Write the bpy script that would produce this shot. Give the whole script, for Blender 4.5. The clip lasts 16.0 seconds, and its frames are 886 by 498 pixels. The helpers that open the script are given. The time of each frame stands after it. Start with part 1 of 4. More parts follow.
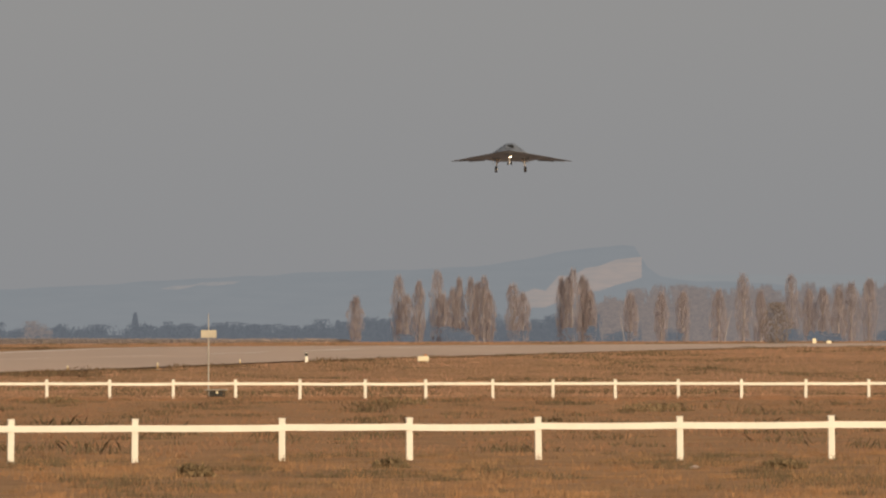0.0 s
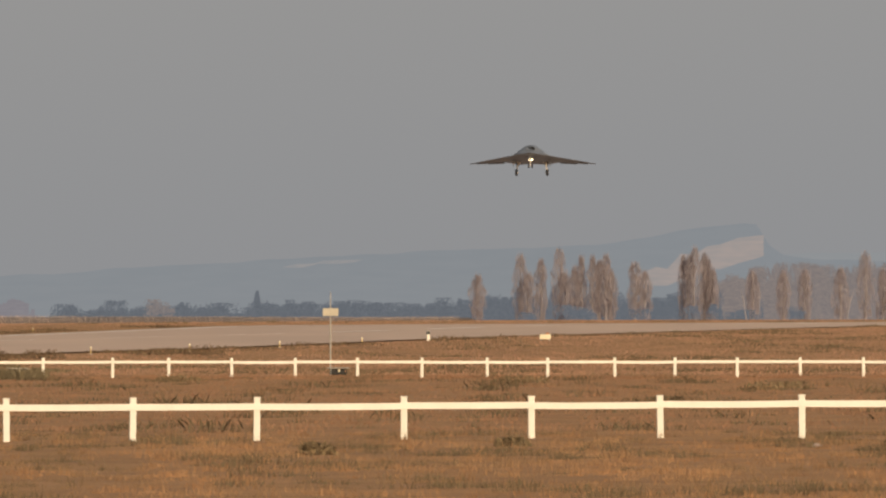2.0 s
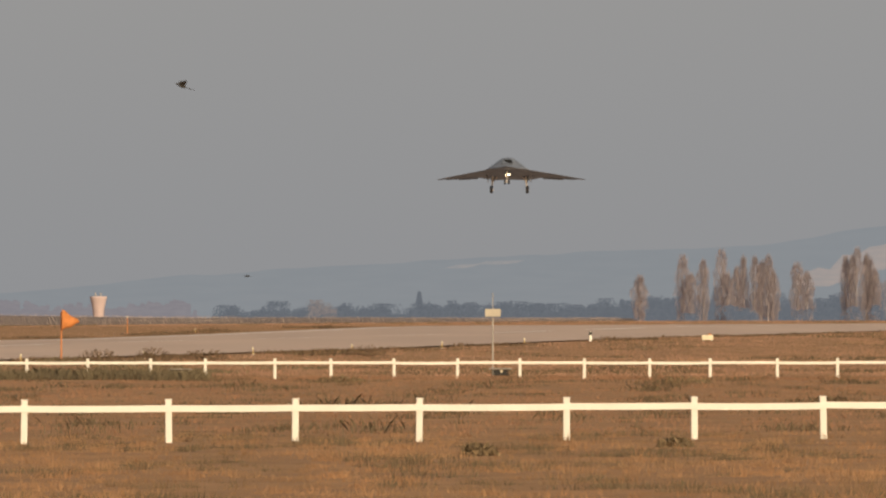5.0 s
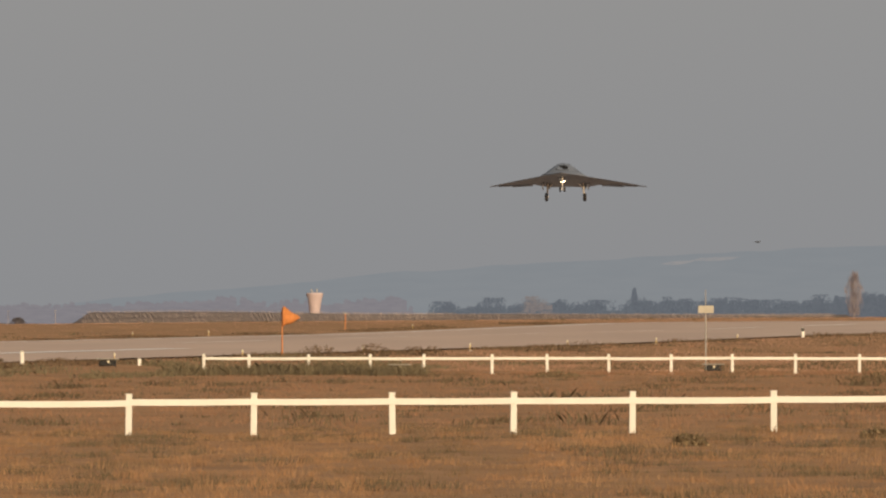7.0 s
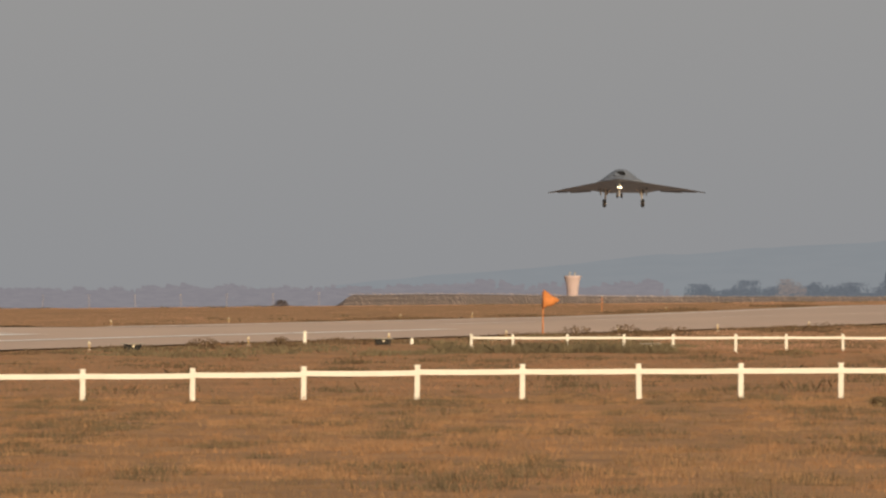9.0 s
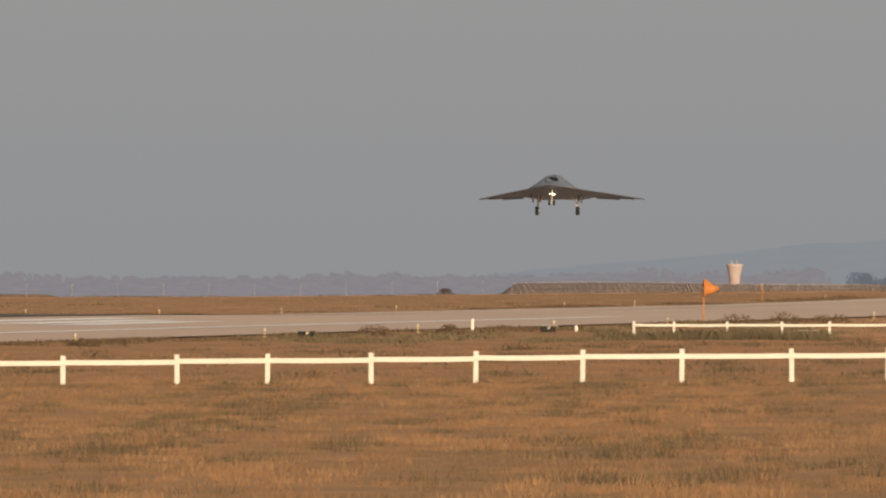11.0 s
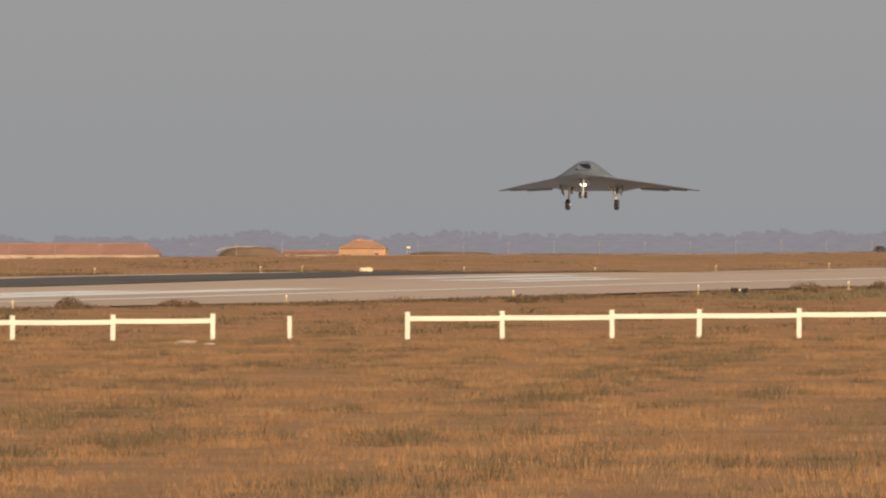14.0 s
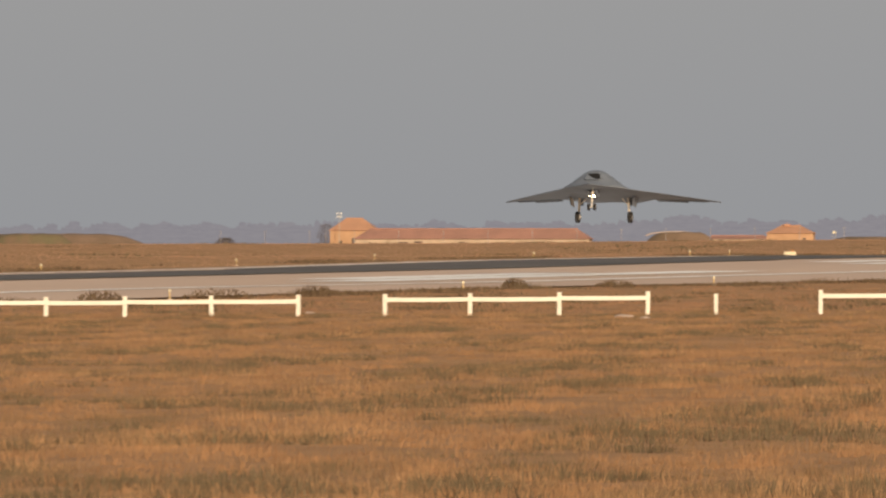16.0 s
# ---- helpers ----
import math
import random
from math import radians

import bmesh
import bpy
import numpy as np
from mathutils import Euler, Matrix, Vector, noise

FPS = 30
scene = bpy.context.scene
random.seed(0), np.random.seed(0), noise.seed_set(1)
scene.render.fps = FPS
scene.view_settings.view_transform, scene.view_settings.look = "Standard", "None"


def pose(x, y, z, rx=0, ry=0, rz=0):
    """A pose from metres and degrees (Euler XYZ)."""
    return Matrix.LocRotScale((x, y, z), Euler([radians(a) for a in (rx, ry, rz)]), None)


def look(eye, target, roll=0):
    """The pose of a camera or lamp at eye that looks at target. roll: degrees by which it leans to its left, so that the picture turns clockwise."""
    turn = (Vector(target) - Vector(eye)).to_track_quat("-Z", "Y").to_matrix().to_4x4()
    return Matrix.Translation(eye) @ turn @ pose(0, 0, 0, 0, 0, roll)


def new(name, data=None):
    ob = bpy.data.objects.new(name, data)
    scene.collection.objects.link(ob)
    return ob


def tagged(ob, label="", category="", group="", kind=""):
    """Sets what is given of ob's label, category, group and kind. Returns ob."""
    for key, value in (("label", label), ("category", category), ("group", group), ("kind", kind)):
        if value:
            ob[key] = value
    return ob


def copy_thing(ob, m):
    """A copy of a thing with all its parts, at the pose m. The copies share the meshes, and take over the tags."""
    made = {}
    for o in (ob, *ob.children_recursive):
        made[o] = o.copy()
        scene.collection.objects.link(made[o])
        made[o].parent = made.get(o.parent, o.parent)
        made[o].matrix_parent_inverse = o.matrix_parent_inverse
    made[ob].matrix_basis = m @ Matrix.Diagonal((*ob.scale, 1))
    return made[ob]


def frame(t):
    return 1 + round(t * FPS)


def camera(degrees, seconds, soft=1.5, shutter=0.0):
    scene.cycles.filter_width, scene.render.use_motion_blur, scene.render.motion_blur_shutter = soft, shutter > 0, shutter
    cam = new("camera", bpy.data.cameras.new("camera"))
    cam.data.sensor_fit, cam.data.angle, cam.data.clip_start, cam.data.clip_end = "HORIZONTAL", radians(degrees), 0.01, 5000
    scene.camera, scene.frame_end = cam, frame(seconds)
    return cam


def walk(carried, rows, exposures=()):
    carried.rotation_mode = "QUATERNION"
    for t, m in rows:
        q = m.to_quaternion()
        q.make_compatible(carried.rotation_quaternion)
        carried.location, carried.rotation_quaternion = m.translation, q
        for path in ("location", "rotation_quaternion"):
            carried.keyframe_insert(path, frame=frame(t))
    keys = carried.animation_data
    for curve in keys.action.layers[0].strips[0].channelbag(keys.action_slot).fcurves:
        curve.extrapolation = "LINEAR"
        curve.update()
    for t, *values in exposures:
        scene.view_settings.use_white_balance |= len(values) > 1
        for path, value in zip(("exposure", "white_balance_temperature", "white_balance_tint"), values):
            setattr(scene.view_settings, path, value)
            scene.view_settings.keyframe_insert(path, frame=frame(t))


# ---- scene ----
cam = camera(4.0, 16.0, soft=2.2, shutter=0.25)
walk(cam, [
    (0.0, pose(0, -5.3, 2.7, 90.4455, 0, -2.6338)),
    (0.5, pose(0, -5.2, 2.7, 90.3870, 0, -2.5456)),
    (1.0, pose(0, -5.3, 2.7, 90.3635, 0, -2.3927)),
    (1.5, pose(0, -5.2, 2.7, 90.3525, 0, -2.2332)),
    (2.0, pose(0, -5.3, 2.7, 90.3472, 0, -2.0830)),
    (2.5, pose(0, -5.1, 2.7, 90.3434, 0, -1.8837)),
    (3.0, pose(0, -5.3, 2.7, 90.3354, 0, -1.6605)),
    (3.2, pose(0, -5.2, 2.7, 90.3384, 0, -1.5987)),
    (5.3, pose(0, -4.9, 2.7, 90.3503, 0, -1.2202)),
    (5.5, pose(0, -5.1, 2.7, 90.3484, 0, -1.0907)),
    (6.0, pose(0, -4.8, 2.7, 90.3528, 0, -0.7615)),
    (6.5, pose(-0.03, -6.1, 2.7, 90.3544, 0, -0.5214)),
    (7.0, pose(-0.22, -17.4, 2.7, 90.3335, 0, -0.3784)),
    (7.5, pose(-0.19, -34.4, 2.7, 90.3085, 0, -0.2558)),
    (8.0, pose(-0.28, -51.4, 2.7, 90.2792, 0, -0.0446)),
    (8.5, pose(-0.35, -67.9, 2.7, 90.2646, 0, 0.3127)),
    (9.0, pose(-0.05, -74.4, 2.7, 90.2539, 0, 0.7857)),
    (9.2, pose(-0.03, -75.1, 2.7, 90.2522, 0, 0.9386)),
    (11.3, pose(0.28, -99.6, 2.7, 90.1880, 0, 1.6381)),
    (11.5, pose(0.34, -101.2, 2.7, 90.1791, 0, 1.7517)),
    (12.0, pose(0.52, -103.0, 2.7, 90.1555, 0, 2.2199)),
    (12.5, pose(0.54, -103.3, 2.7, 90.1253, 0, 2.6674)),
    (13.0, pose(0.46, -103.7, 2.7, 90.0824, 0, 2.9917)),
    (13.5, pose(0.52, -104.6, 2.7, 90.0303, 0, 3.2222)),
    (14.0, pose(0.93, -110.8, 2.7, 90.0096, 0, 3.4900)),
    (14.5, pose(1.37, -116.6, 2.7, 89.9966, 0, 3.8428)),
    (15.0, pose(2.01, -127.1, 2.7, 89.9769, 0, 4.4207)),
    (15.5, pose(3.34, -143.9, 2.7, 89.9555, 0, 4.9903)),
    (16.0, pose(4.67, -160.8, 2.7, 89.9411, 0, 5.4266)),
], exposures=((0.0, 0.06), (0.5, 0.10), (2.5, 0.14), (5.5, 0.17), (6.5, 0.14), (7.0, 0.08), (7.8, 0.12), (9.0, 0.16), (12.5, 0.21), (15.0, 0.29), (16.0, 0.29)))

# ---- light ----
SUN_EL, SUN_AZ = 16.0, 156.0       # degrees above the horizon; clockwise from +y (behind the camera, to its right)
world = bpy.data.worlds.new("hazy_dusk_sky")
scene.world = world
world.use_nodes = True
wn, wl = world.node_tree.nodes, world.node_tree.links
sky = wn.new("ShaderNodeTexSky")
sky.sky_type, sky.sun_disc = "NISHITA", False
sky.sun_elevation, sky.sun_rotation = radians(SUN_EL), radians(SUN_AZ)
sky.air_density, sky.dust_density, sky.ozone_density = 1.0, 6.0, 1.5
scale = wn.new("ShaderNodeVectorMath")
scale.operation = "SCALE"
scale.inputs["Scale"].default_value = 0.10
haze = wn.new("ShaderNodeMix")      # even veil of winter haze over the sky
haze.data_type = "RGBA"
haze.inputs["Factor"].default_value = 0.88
veil = wn.new("ShaderNodeMix")      # the veil is greyer and bluer low down, warmer above
veil.data_type = "RGBA"
veil.inputs["A"].default_value, veil.inputs["B"].default_value = (0.279, 0.284, 0.296, 1), (0.309, 0.305, 0.303, 1)
way, parts, low = wn.new("ShaderNodeTexCoord"), wn.new("ShaderNodeSeparateXYZ"), wn.new("ShaderNodeMapRange")
low.inputs["From Min"].default_value, low.inputs["From Max"].default_value = 0.0, 0.026
wl.new(way.outputs["Generated"], parts.inputs["Vector"])
wl.new(parts.outputs["Z"], low.inputs["Value"])
wl.new(low.outputs["Result"], veil.inputs["Factor"])
wl.new(veil.outputs["Result"], haze.inputs["B"])
wl.new(sky.outputs["Color"], scale.inputs[0])
wl.new(scale.outputs["Vector"], haze.inputs["A"])
wl.new(haze.outputs["Result"], wn["Background"].inputs["Color"])
wn["Background"].inputs["Strength"].default_value = 1.0

sun = new("sun", bpy.data.lights.new("sun", "SUN"))
sun.data.energy, sun.data.angle, sun.data.color = 3.7, radians(0.6), (1.0, 0.77, 0.52)
a, e = radians(SUN_AZ), radians(SUN_EL)
sun.matrix_world = look((0, 0, 50), Vector((0, 0, 50)) - Vector((math.sin(a) * math.cos(e), math.cos(a) * math.cos(e), math.sin(e))))


# ---- materials ----
def material(name, colour, rough=0.8, vary=0.25, size=1.0, metal=0.0, bump=0.0, fine=0.1, island=False, other=None, spec=0.3, stretch=None, thin=0.0, patch=None):
    """A procedural surface: a base colour broken up at two scales, grain relief and its own gloss."""
    m = bpy.data.materials.new(name)
    m.use_nodes = True
    n, l = m.node_tree.nodes, m.node_tree.links
    b = n["Principled BSDF"]
    b.inputs["Roughness"].default_value, b.inputs["Metallic"].default_value = rough, metal
    b.inputs["Specular IOR Level"].default_value = spec
    co = n.new("ShaderNodeTexCoord")
    big, small = n.new("ShaderNodeTexNoise"), n.new("ShaderNodeTexNoise")
    big.inputs["Scale"].default_value, small.inputs["Scale"].default_value = 1 / size, 9 / size
    big.inputs["Detail"].default_value = small.inputs["Detail"].default_value = 4
    for t in (big, small):
        l.new(co.outputs["Object"], t.inputs["Vector"])
    if stretch:
        mp = n.new("ShaderNodeMapping")
        mp.inputs["Scale"].default_value = stretch
        l.new(co.outputs["Object"], mp.inputs["Vector"])
        l.new(mp.outputs["Vector"], big.inputs["Vector"])
    mix = n.new("ShaderNodeMix")
    mix.data_type = "RGBA"
    dark = other or tuple(c * (1 - vary) for c in colour)
    mix.inputs["A"].default_value, mix.inputs["B"].default_value = (*dark, 1), (*colour, 1)
    ramp = n.new("ShaderNodeMapRange")
    ramp.inputs["From Min"].default_value, ramp.inputs["From Max"].default_value = 0.35, 0.65
    l.new(big.outputs["Fac"], ramp.inputs["Value"])
    l.new(ramp.outputs["Result"], mix.inputs["Factor"])
    if patch:      # a third tone in wide, uneven drifts
        tone, width, depth, lo, hi = patch
        drift, mp2, amount, third = n.new("ShaderNodeTexNoise"), n.new("ShaderNodeMapping"), n.new("ShaderNodeMapRange"), n.new("ShaderNodeMix")
        mp2.inputs["Scale"].default_value, mp2.inputs["Location"].default_value = (1 / width, 1 / depth, 1), (37, 11, 5)
        drift.inputs["Scale"].default_value, drift.inputs["Detail"].default_value, drift.inputs["Roughness"].default_value = 1.0, 5, 0.62
        amount.inputs["From Min"].default_value, amount.inputs["From Max"].default_value = lo, hi
        third.data_type = "RGBA"
        third.inputs["B"].default_value = (*tone, 1)
        l.new(co.outputs["Object"], mp2.inputs["Vector"])
        l.new(mp2.outputs["Vector"], drift.inputs["Vector"])
        l.new(drift.outputs["Fac"], amount.inputs["Value"])
        l.new(amount.outputs["Result"], third.inputs["Factor"])
        l.new(mix.outputs["Result"], third.inputs["A"])
        mix = third
    val = n.new("ShaderNodeHueSaturation")
    l.new(mix.outputs["Result"], val.inputs["Color"])
    amt = n.new("ShaderNodeMapRange")
    amt.inputs["To Min"].default_value, amt.inputs["To Max"].default_value = 1 - fine, 1 + fine
    if island:
        geo = n.new("ShaderNodeNewGeometry")
        l.new(geo.outputs["Random Per Island"], amt.inputs["Value"])
    else:
        l.new(small.outputs["Fac"], amt.inputs["Value"])
    l.new(amt.outputs["Result"], val.inputs["Value"])
    l.new(val.outputs["Color"], b.inputs["Base Color"])
    if thin:      # thin blades, leaves and twigs let some light through
        tr, blend = n.new("ShaderNodeBsdfTranslucent"), n.new("ShaderNodeMixShader")
        blend.inputs["Fac"].default_value = thin
        l.new(val.outputs["Color"], tr.inputs["Color"])
        l.new(b.outputs["BSDF"], blend.inputs[1])
        l.new(tr.outputs["BSDF"], blend.inputs[2])
        l.new(blend.outputs["Shader"], n["Material Output"].inputs["Surface"])
    if bump:
        bp = n.new("ShaderNodeBump")
        bp.inputs["Strength"].default_value = bump
        l.new(small.outputs["Fac"], bp.inputs["Height"])
        l.new(bp.outputs["Normal"], b.inputs["Normal"])
    return m


def glow(name, colour, strength):
    m = bpy.data.materials.new(name)
    m.use_nodes = True
    b = m.node_tree.nodes["Principled BSDF"]
    b.inputs["Base Color"].default_value = (*colour, 1)
    b.inputs["Emission Color"].default_value = (*colour, 1)
    b.inputs["Emission Strength"].default_value = strength
    return m


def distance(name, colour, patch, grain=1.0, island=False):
    """Plain far-off land that glows evenly: the haze is put into its colours, with soft patches of woods and fields."""
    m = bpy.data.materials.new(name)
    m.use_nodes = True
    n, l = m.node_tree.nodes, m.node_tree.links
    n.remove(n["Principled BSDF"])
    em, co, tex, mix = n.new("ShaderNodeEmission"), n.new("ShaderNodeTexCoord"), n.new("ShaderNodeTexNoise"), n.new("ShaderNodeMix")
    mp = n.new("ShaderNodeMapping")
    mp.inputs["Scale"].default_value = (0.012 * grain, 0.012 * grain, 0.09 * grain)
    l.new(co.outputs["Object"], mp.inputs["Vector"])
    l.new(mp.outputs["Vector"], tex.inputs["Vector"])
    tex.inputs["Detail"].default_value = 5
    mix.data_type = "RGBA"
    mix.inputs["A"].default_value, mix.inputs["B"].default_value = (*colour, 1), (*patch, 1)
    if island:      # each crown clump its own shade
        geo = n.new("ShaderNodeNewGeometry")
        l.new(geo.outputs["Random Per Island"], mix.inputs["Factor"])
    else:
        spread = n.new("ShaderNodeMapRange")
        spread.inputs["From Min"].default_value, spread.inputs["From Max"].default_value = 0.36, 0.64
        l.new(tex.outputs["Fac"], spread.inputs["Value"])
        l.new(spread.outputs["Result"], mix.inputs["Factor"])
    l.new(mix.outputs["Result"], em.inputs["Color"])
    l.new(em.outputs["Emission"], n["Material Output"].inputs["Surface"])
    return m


M_SOIL = material("dry_heath_soil", (0.405, 0.232, 0.112), 0.95, size=6.0, bump=0.4, other=(0.31, 0.181, 0.093), fine=0.3, spec=0.1)
M_GRASS = material("dry_winter_grass", (0.535, 0.307, 0.155), 0.8, size=1.5, island=True, other=(0.360, 0.211, 0.116), fine=0.10, stretch=(1, 0.22, 1), thin=0.4, spec=0.1, patch=((0.25, 0.180, 0.106), 3.0, 15.0, 0.48, 0.62))
M_HEATH = material("reddish_brown_heath", (0.49, 0.278, 0.160), 0.85, size=3.0, island=True, other=(0.385, 0.218, 0.130), fine=0.08, stretch=(1, 0.14, 1), thin=0.4, spec=0.1, patch=((0.28, 0.19, 0.115), 6.0, 40.0, 0.54, 0.70))
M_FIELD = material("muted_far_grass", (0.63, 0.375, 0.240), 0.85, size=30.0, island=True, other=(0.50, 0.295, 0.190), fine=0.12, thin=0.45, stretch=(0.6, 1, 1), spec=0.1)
M_STRAW = material("pale_straw", (0.60, 0.365, 0.190), 0.8, size=5.0, island=True, fine=0.10, thin=0.45, spec=0.1)
M_SCRUB = material("grey_green_scrub", (0.240, 0.183, 0.110), 0.85, size=3.0, island=True, fine=0.2, spec=0.1, thin=0.4)
M_GREEN = material("dull_green_scrub", (0.315, 0.258, 0.152), 0.9, size=3.0, island=True, fine=0.15, spec=0.1, thin=0.5, other=(0.26, 0.21, 0.13))
M_OLIVE = material("dark_olive_scrub", (0.23, 0.17, 0.098), 0.9, size=2.0, island=True, fine=0.25, spec=0.1)
M_BUSH = material("bare_brown_bush", (0.225, 0.158, 0.098), 0.9, size=2.0, island=True, fine=0.3, spec=0.1, thin=0.3)
M_ASPHALT = material("pale_worn_runway_concrete", (0.60, 0.445, 0.34), 0.9, size=14.0, bump=0.1, other=(0.535, 0.395, 0.305), fine=0.08, spec=0.2, stretch=(1, 0.12, 1))
M_RUBBER = material("tyre_rubber_streaks", (0.075, 0.068, 0.064), 0.85, size=10.0, other=(0.12, 0.105, 0.095), fine=0.2)
M_MARK = material("runway_white_paint", (0.93, 0.89, 0.84), 0.7, size=5.0, vary=0.06, fine=0.04)
M_WHITE = material("white_fence_paint", (0.82, 0.79, 0.69), 0.6, size=0.8, vary=0.08, fine=0.06, bump=0.1)
M_CREAM = material("cream_sign_panel", (0.78, 0.70, 0.50), 0.5, size=0.5, vary=0.1)
M_PALE = material("pale_galvanised_steel", (0.45, 0.42, 0.37), 0.5, size=0.3, metal=0.3)
M_BLACK = material("black_lamp_housing", (0.03, 0.028, 0.025), 0.5, size=0.3)
M_AMBER = material("yellow_lamp_glass", (0.75, 0.55, 0.22), 0.3, size=0.1)
M_ORANGE = material("orange_fabric", (0.60, 0.225, 0.065), 0.8, size=0.4, vary=0.3, bump=0.2)
M_RUST = material("orange_painted_pole", (0.62, 0.25, 0.09), 0.6, size=0.4)
# poplar twigs: base colours lifted towards grey to stand in for haze
M_TWIG = material("haze_paled_poplar_twigs", (0.475, 0.42, 0.43), 0.95, size=2.5, island=True, fine=0.10, thin=0.5, spec=0.05, other=(0.38, 0.345, 0.37))
M_HEDGE = material("dull_brown_bush", (0.32, 0.265, 0.225), 0.95, size=3.0, island=True, fine=0.15, thin=0.5, spec=0.05)
M_FARBUSH = material("dark_leafless_field_bush", (0.17, 0.145, 0.135), 0.95, size=3.0, island=True, fine=0.15, thin=0.4, spec=0.05)
M_BARK = material("pale_bark", (0.36, 0.33, 0.34), 0.9, size=1.0)
# tile, plaster and opening colours have their contrast lowered to stand in for haze
M_TILE = material("red_clay_tiles", (0.37, 0.195, 0.145), 0.85, size=5.0, other=(0.30, 0.165, 0.125), fine=0.15, bump=0.3)
M_STONE = material("ochre_rendered_wall", (0.52, 0.325, 0.195), 0.9, size=4.0, vary=0.2, bump=0.2)
M_OCHRE = material("sunlit_ochre_tiles", (0.47, 0.255, 0.155), 0.85, size=4.0, other=(0.41, 0.225, 0.14), fine=0.15, bump=0.3)
M_PLASTER = material("whitewashed_wall", (0.52, 0.41, 0.31), 0.9, size=3.0, vary=0.2)
M_DARK = material("dark_opening", (0.16, 0.12, 0.095), 0.8, size=0.5)
M_TOWER = material("weathered_tower_render", (0.55, 0.445, 0.43), 0.9, size=3.0, vary=0.12)
M_CONCRETE = material("pale_concrete", (0.50, 0.395, 0.335), 0.9, size=3.0, vary=0.15, bump=0.1)
M_EARTH = material("bare_earth_mound", (0.20, 0.135, 0.092), 0.95, size=5.0, other=(0.14, 0.10, 0.065), fine=0.3, bump=0.4)
M_MOSS = material("green_mound_turf", (0.135, 0.115, 0.065), 0.95, size=3.0, fine=0.3, bump=0.4, other=(0.17, 0.115, 0.075))
M_SKIN = material("dark_grey_airframe_coating", (0.160, 0.184, 0.222), 0.6, size=1.5, vary=0.12, fine=0.05, spec=0.15)
M_PANEL = material("darker_grey_control_surface", (0.135, 0.155, 0.185), 0.7, size=1.0, vary=0.1, spec=0.1)
M_GEAR = material("white_painted_gear_leg", (0.66, 0.60, 0.51), 0.5, size=0.3, vary=0.15)
M_TYRE = material("black_tyre_rubber", (0.028, 0.026, 0.025), 0.85, size=0.2)
M_HUB = material("silver_wheel_hub", (0.6, 0.56, 0.5), 0.35, size=0.2, metal=0.6)
M_INLET_SHADE = material("inlet_shade_black", (0.012, 0.012, 0.012), 0.8, size=0.3)
M_LAMP = glow("lit_landing_lamp", (1.0, 0.80, 0.52), 9.0)
M_BIRDWHITE = material("white_bird_feathers", (0.75, 0.73, 0.70), 0.8, size=0.1, vary=0.05)
M_BIRD = material("dark_bird_feathers", (0.05, 0.048, 0.045), 0.8, size=0.1)
M_VINE = material("grey_vine_stakes", (0.34, 0.275, 0.24), 0.9, size=2.0, island=True, fine=0.3)
M_VINEROW = material("bare_vine_bank", (0.165, 0.125, 0.105), 0.95, size=6.0, other=(0.125, 0.10, 0.085), fine=0.3, bump=0.4)
M_BOX = material("weathered_instrument_box", (0.50, 0.455, 0.355), 0.6, size=0.4, vary=0.15)
# far hills and woods: haze is mixed into these emission colours
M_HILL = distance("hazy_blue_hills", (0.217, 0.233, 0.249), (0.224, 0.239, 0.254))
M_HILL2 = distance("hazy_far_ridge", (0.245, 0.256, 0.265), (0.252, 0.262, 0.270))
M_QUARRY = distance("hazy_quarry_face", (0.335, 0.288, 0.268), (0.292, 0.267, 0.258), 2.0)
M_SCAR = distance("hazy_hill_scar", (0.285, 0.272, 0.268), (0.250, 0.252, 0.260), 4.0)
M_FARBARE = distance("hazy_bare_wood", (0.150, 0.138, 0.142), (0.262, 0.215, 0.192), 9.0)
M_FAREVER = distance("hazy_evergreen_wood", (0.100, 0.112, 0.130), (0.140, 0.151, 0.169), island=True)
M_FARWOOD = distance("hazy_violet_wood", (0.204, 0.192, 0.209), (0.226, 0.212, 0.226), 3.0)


# ---- mesh helpers ----
def part(name, bm, mat, parent=None, label="", smooth=False):
    me = bpy.data.meshes.new(name)
    bm.normal_update()
    bm.to_mesh(me)
    bm.free()
    me.materials.append(mat)
    if smooth:
        me.polygons.foreach_set("use_smooth", [True] * len(me.polygons))
    ob = new(name, me)
    ob.parent = parent
    return tagged(ob, label)


def raw(name, verts, faces, mat, parent=None, smooth=False):
    me = bpy.data.meshes.new(name)
    me.from_pydata([tuple(v) for v in verts], [], [tuple(f) for f in faces])
    me.materials.append(mat)
    if smooth:
        me.polygons.foreach_set("use_smooth", [True] * len(me.polygons))
    ob = new(name, me)
    ob.parent = parent
    return ob


def thing(name, label, category, m, group="", kind=""):
    ob = new(name)
    ob.matrix_basis = m
    return tagged(ob, label, category, group, kind)


def box(bm, cx, cy, cz, sx, sy, sz, bevel=0.0, rot=None):
    r = bmesh.ops.create_cube(bm, size=1.0)
    vs = r["verts"]
    bmesh.ops.scale(bm, vec=(sx, sy, sz), verts=vs)
    if bevel:
        es = list({e for v in vs for e in v.link_edges})
        out = bmesh.ops.bevel(bm, geom=es, offset=bevel, segments=1, affect="EDGES")
        vs = list(set(out["verts"]) | {v for v in vs if v.is_valid})
    if rot is not None:
        bmesh.ops.rotate(bm, cent=(0, 0, 0), matrix=rot, verts=vs)
    bmesh.ops.translate(bm, vec=(cx, cy, cz), verts=vs)
    return vs


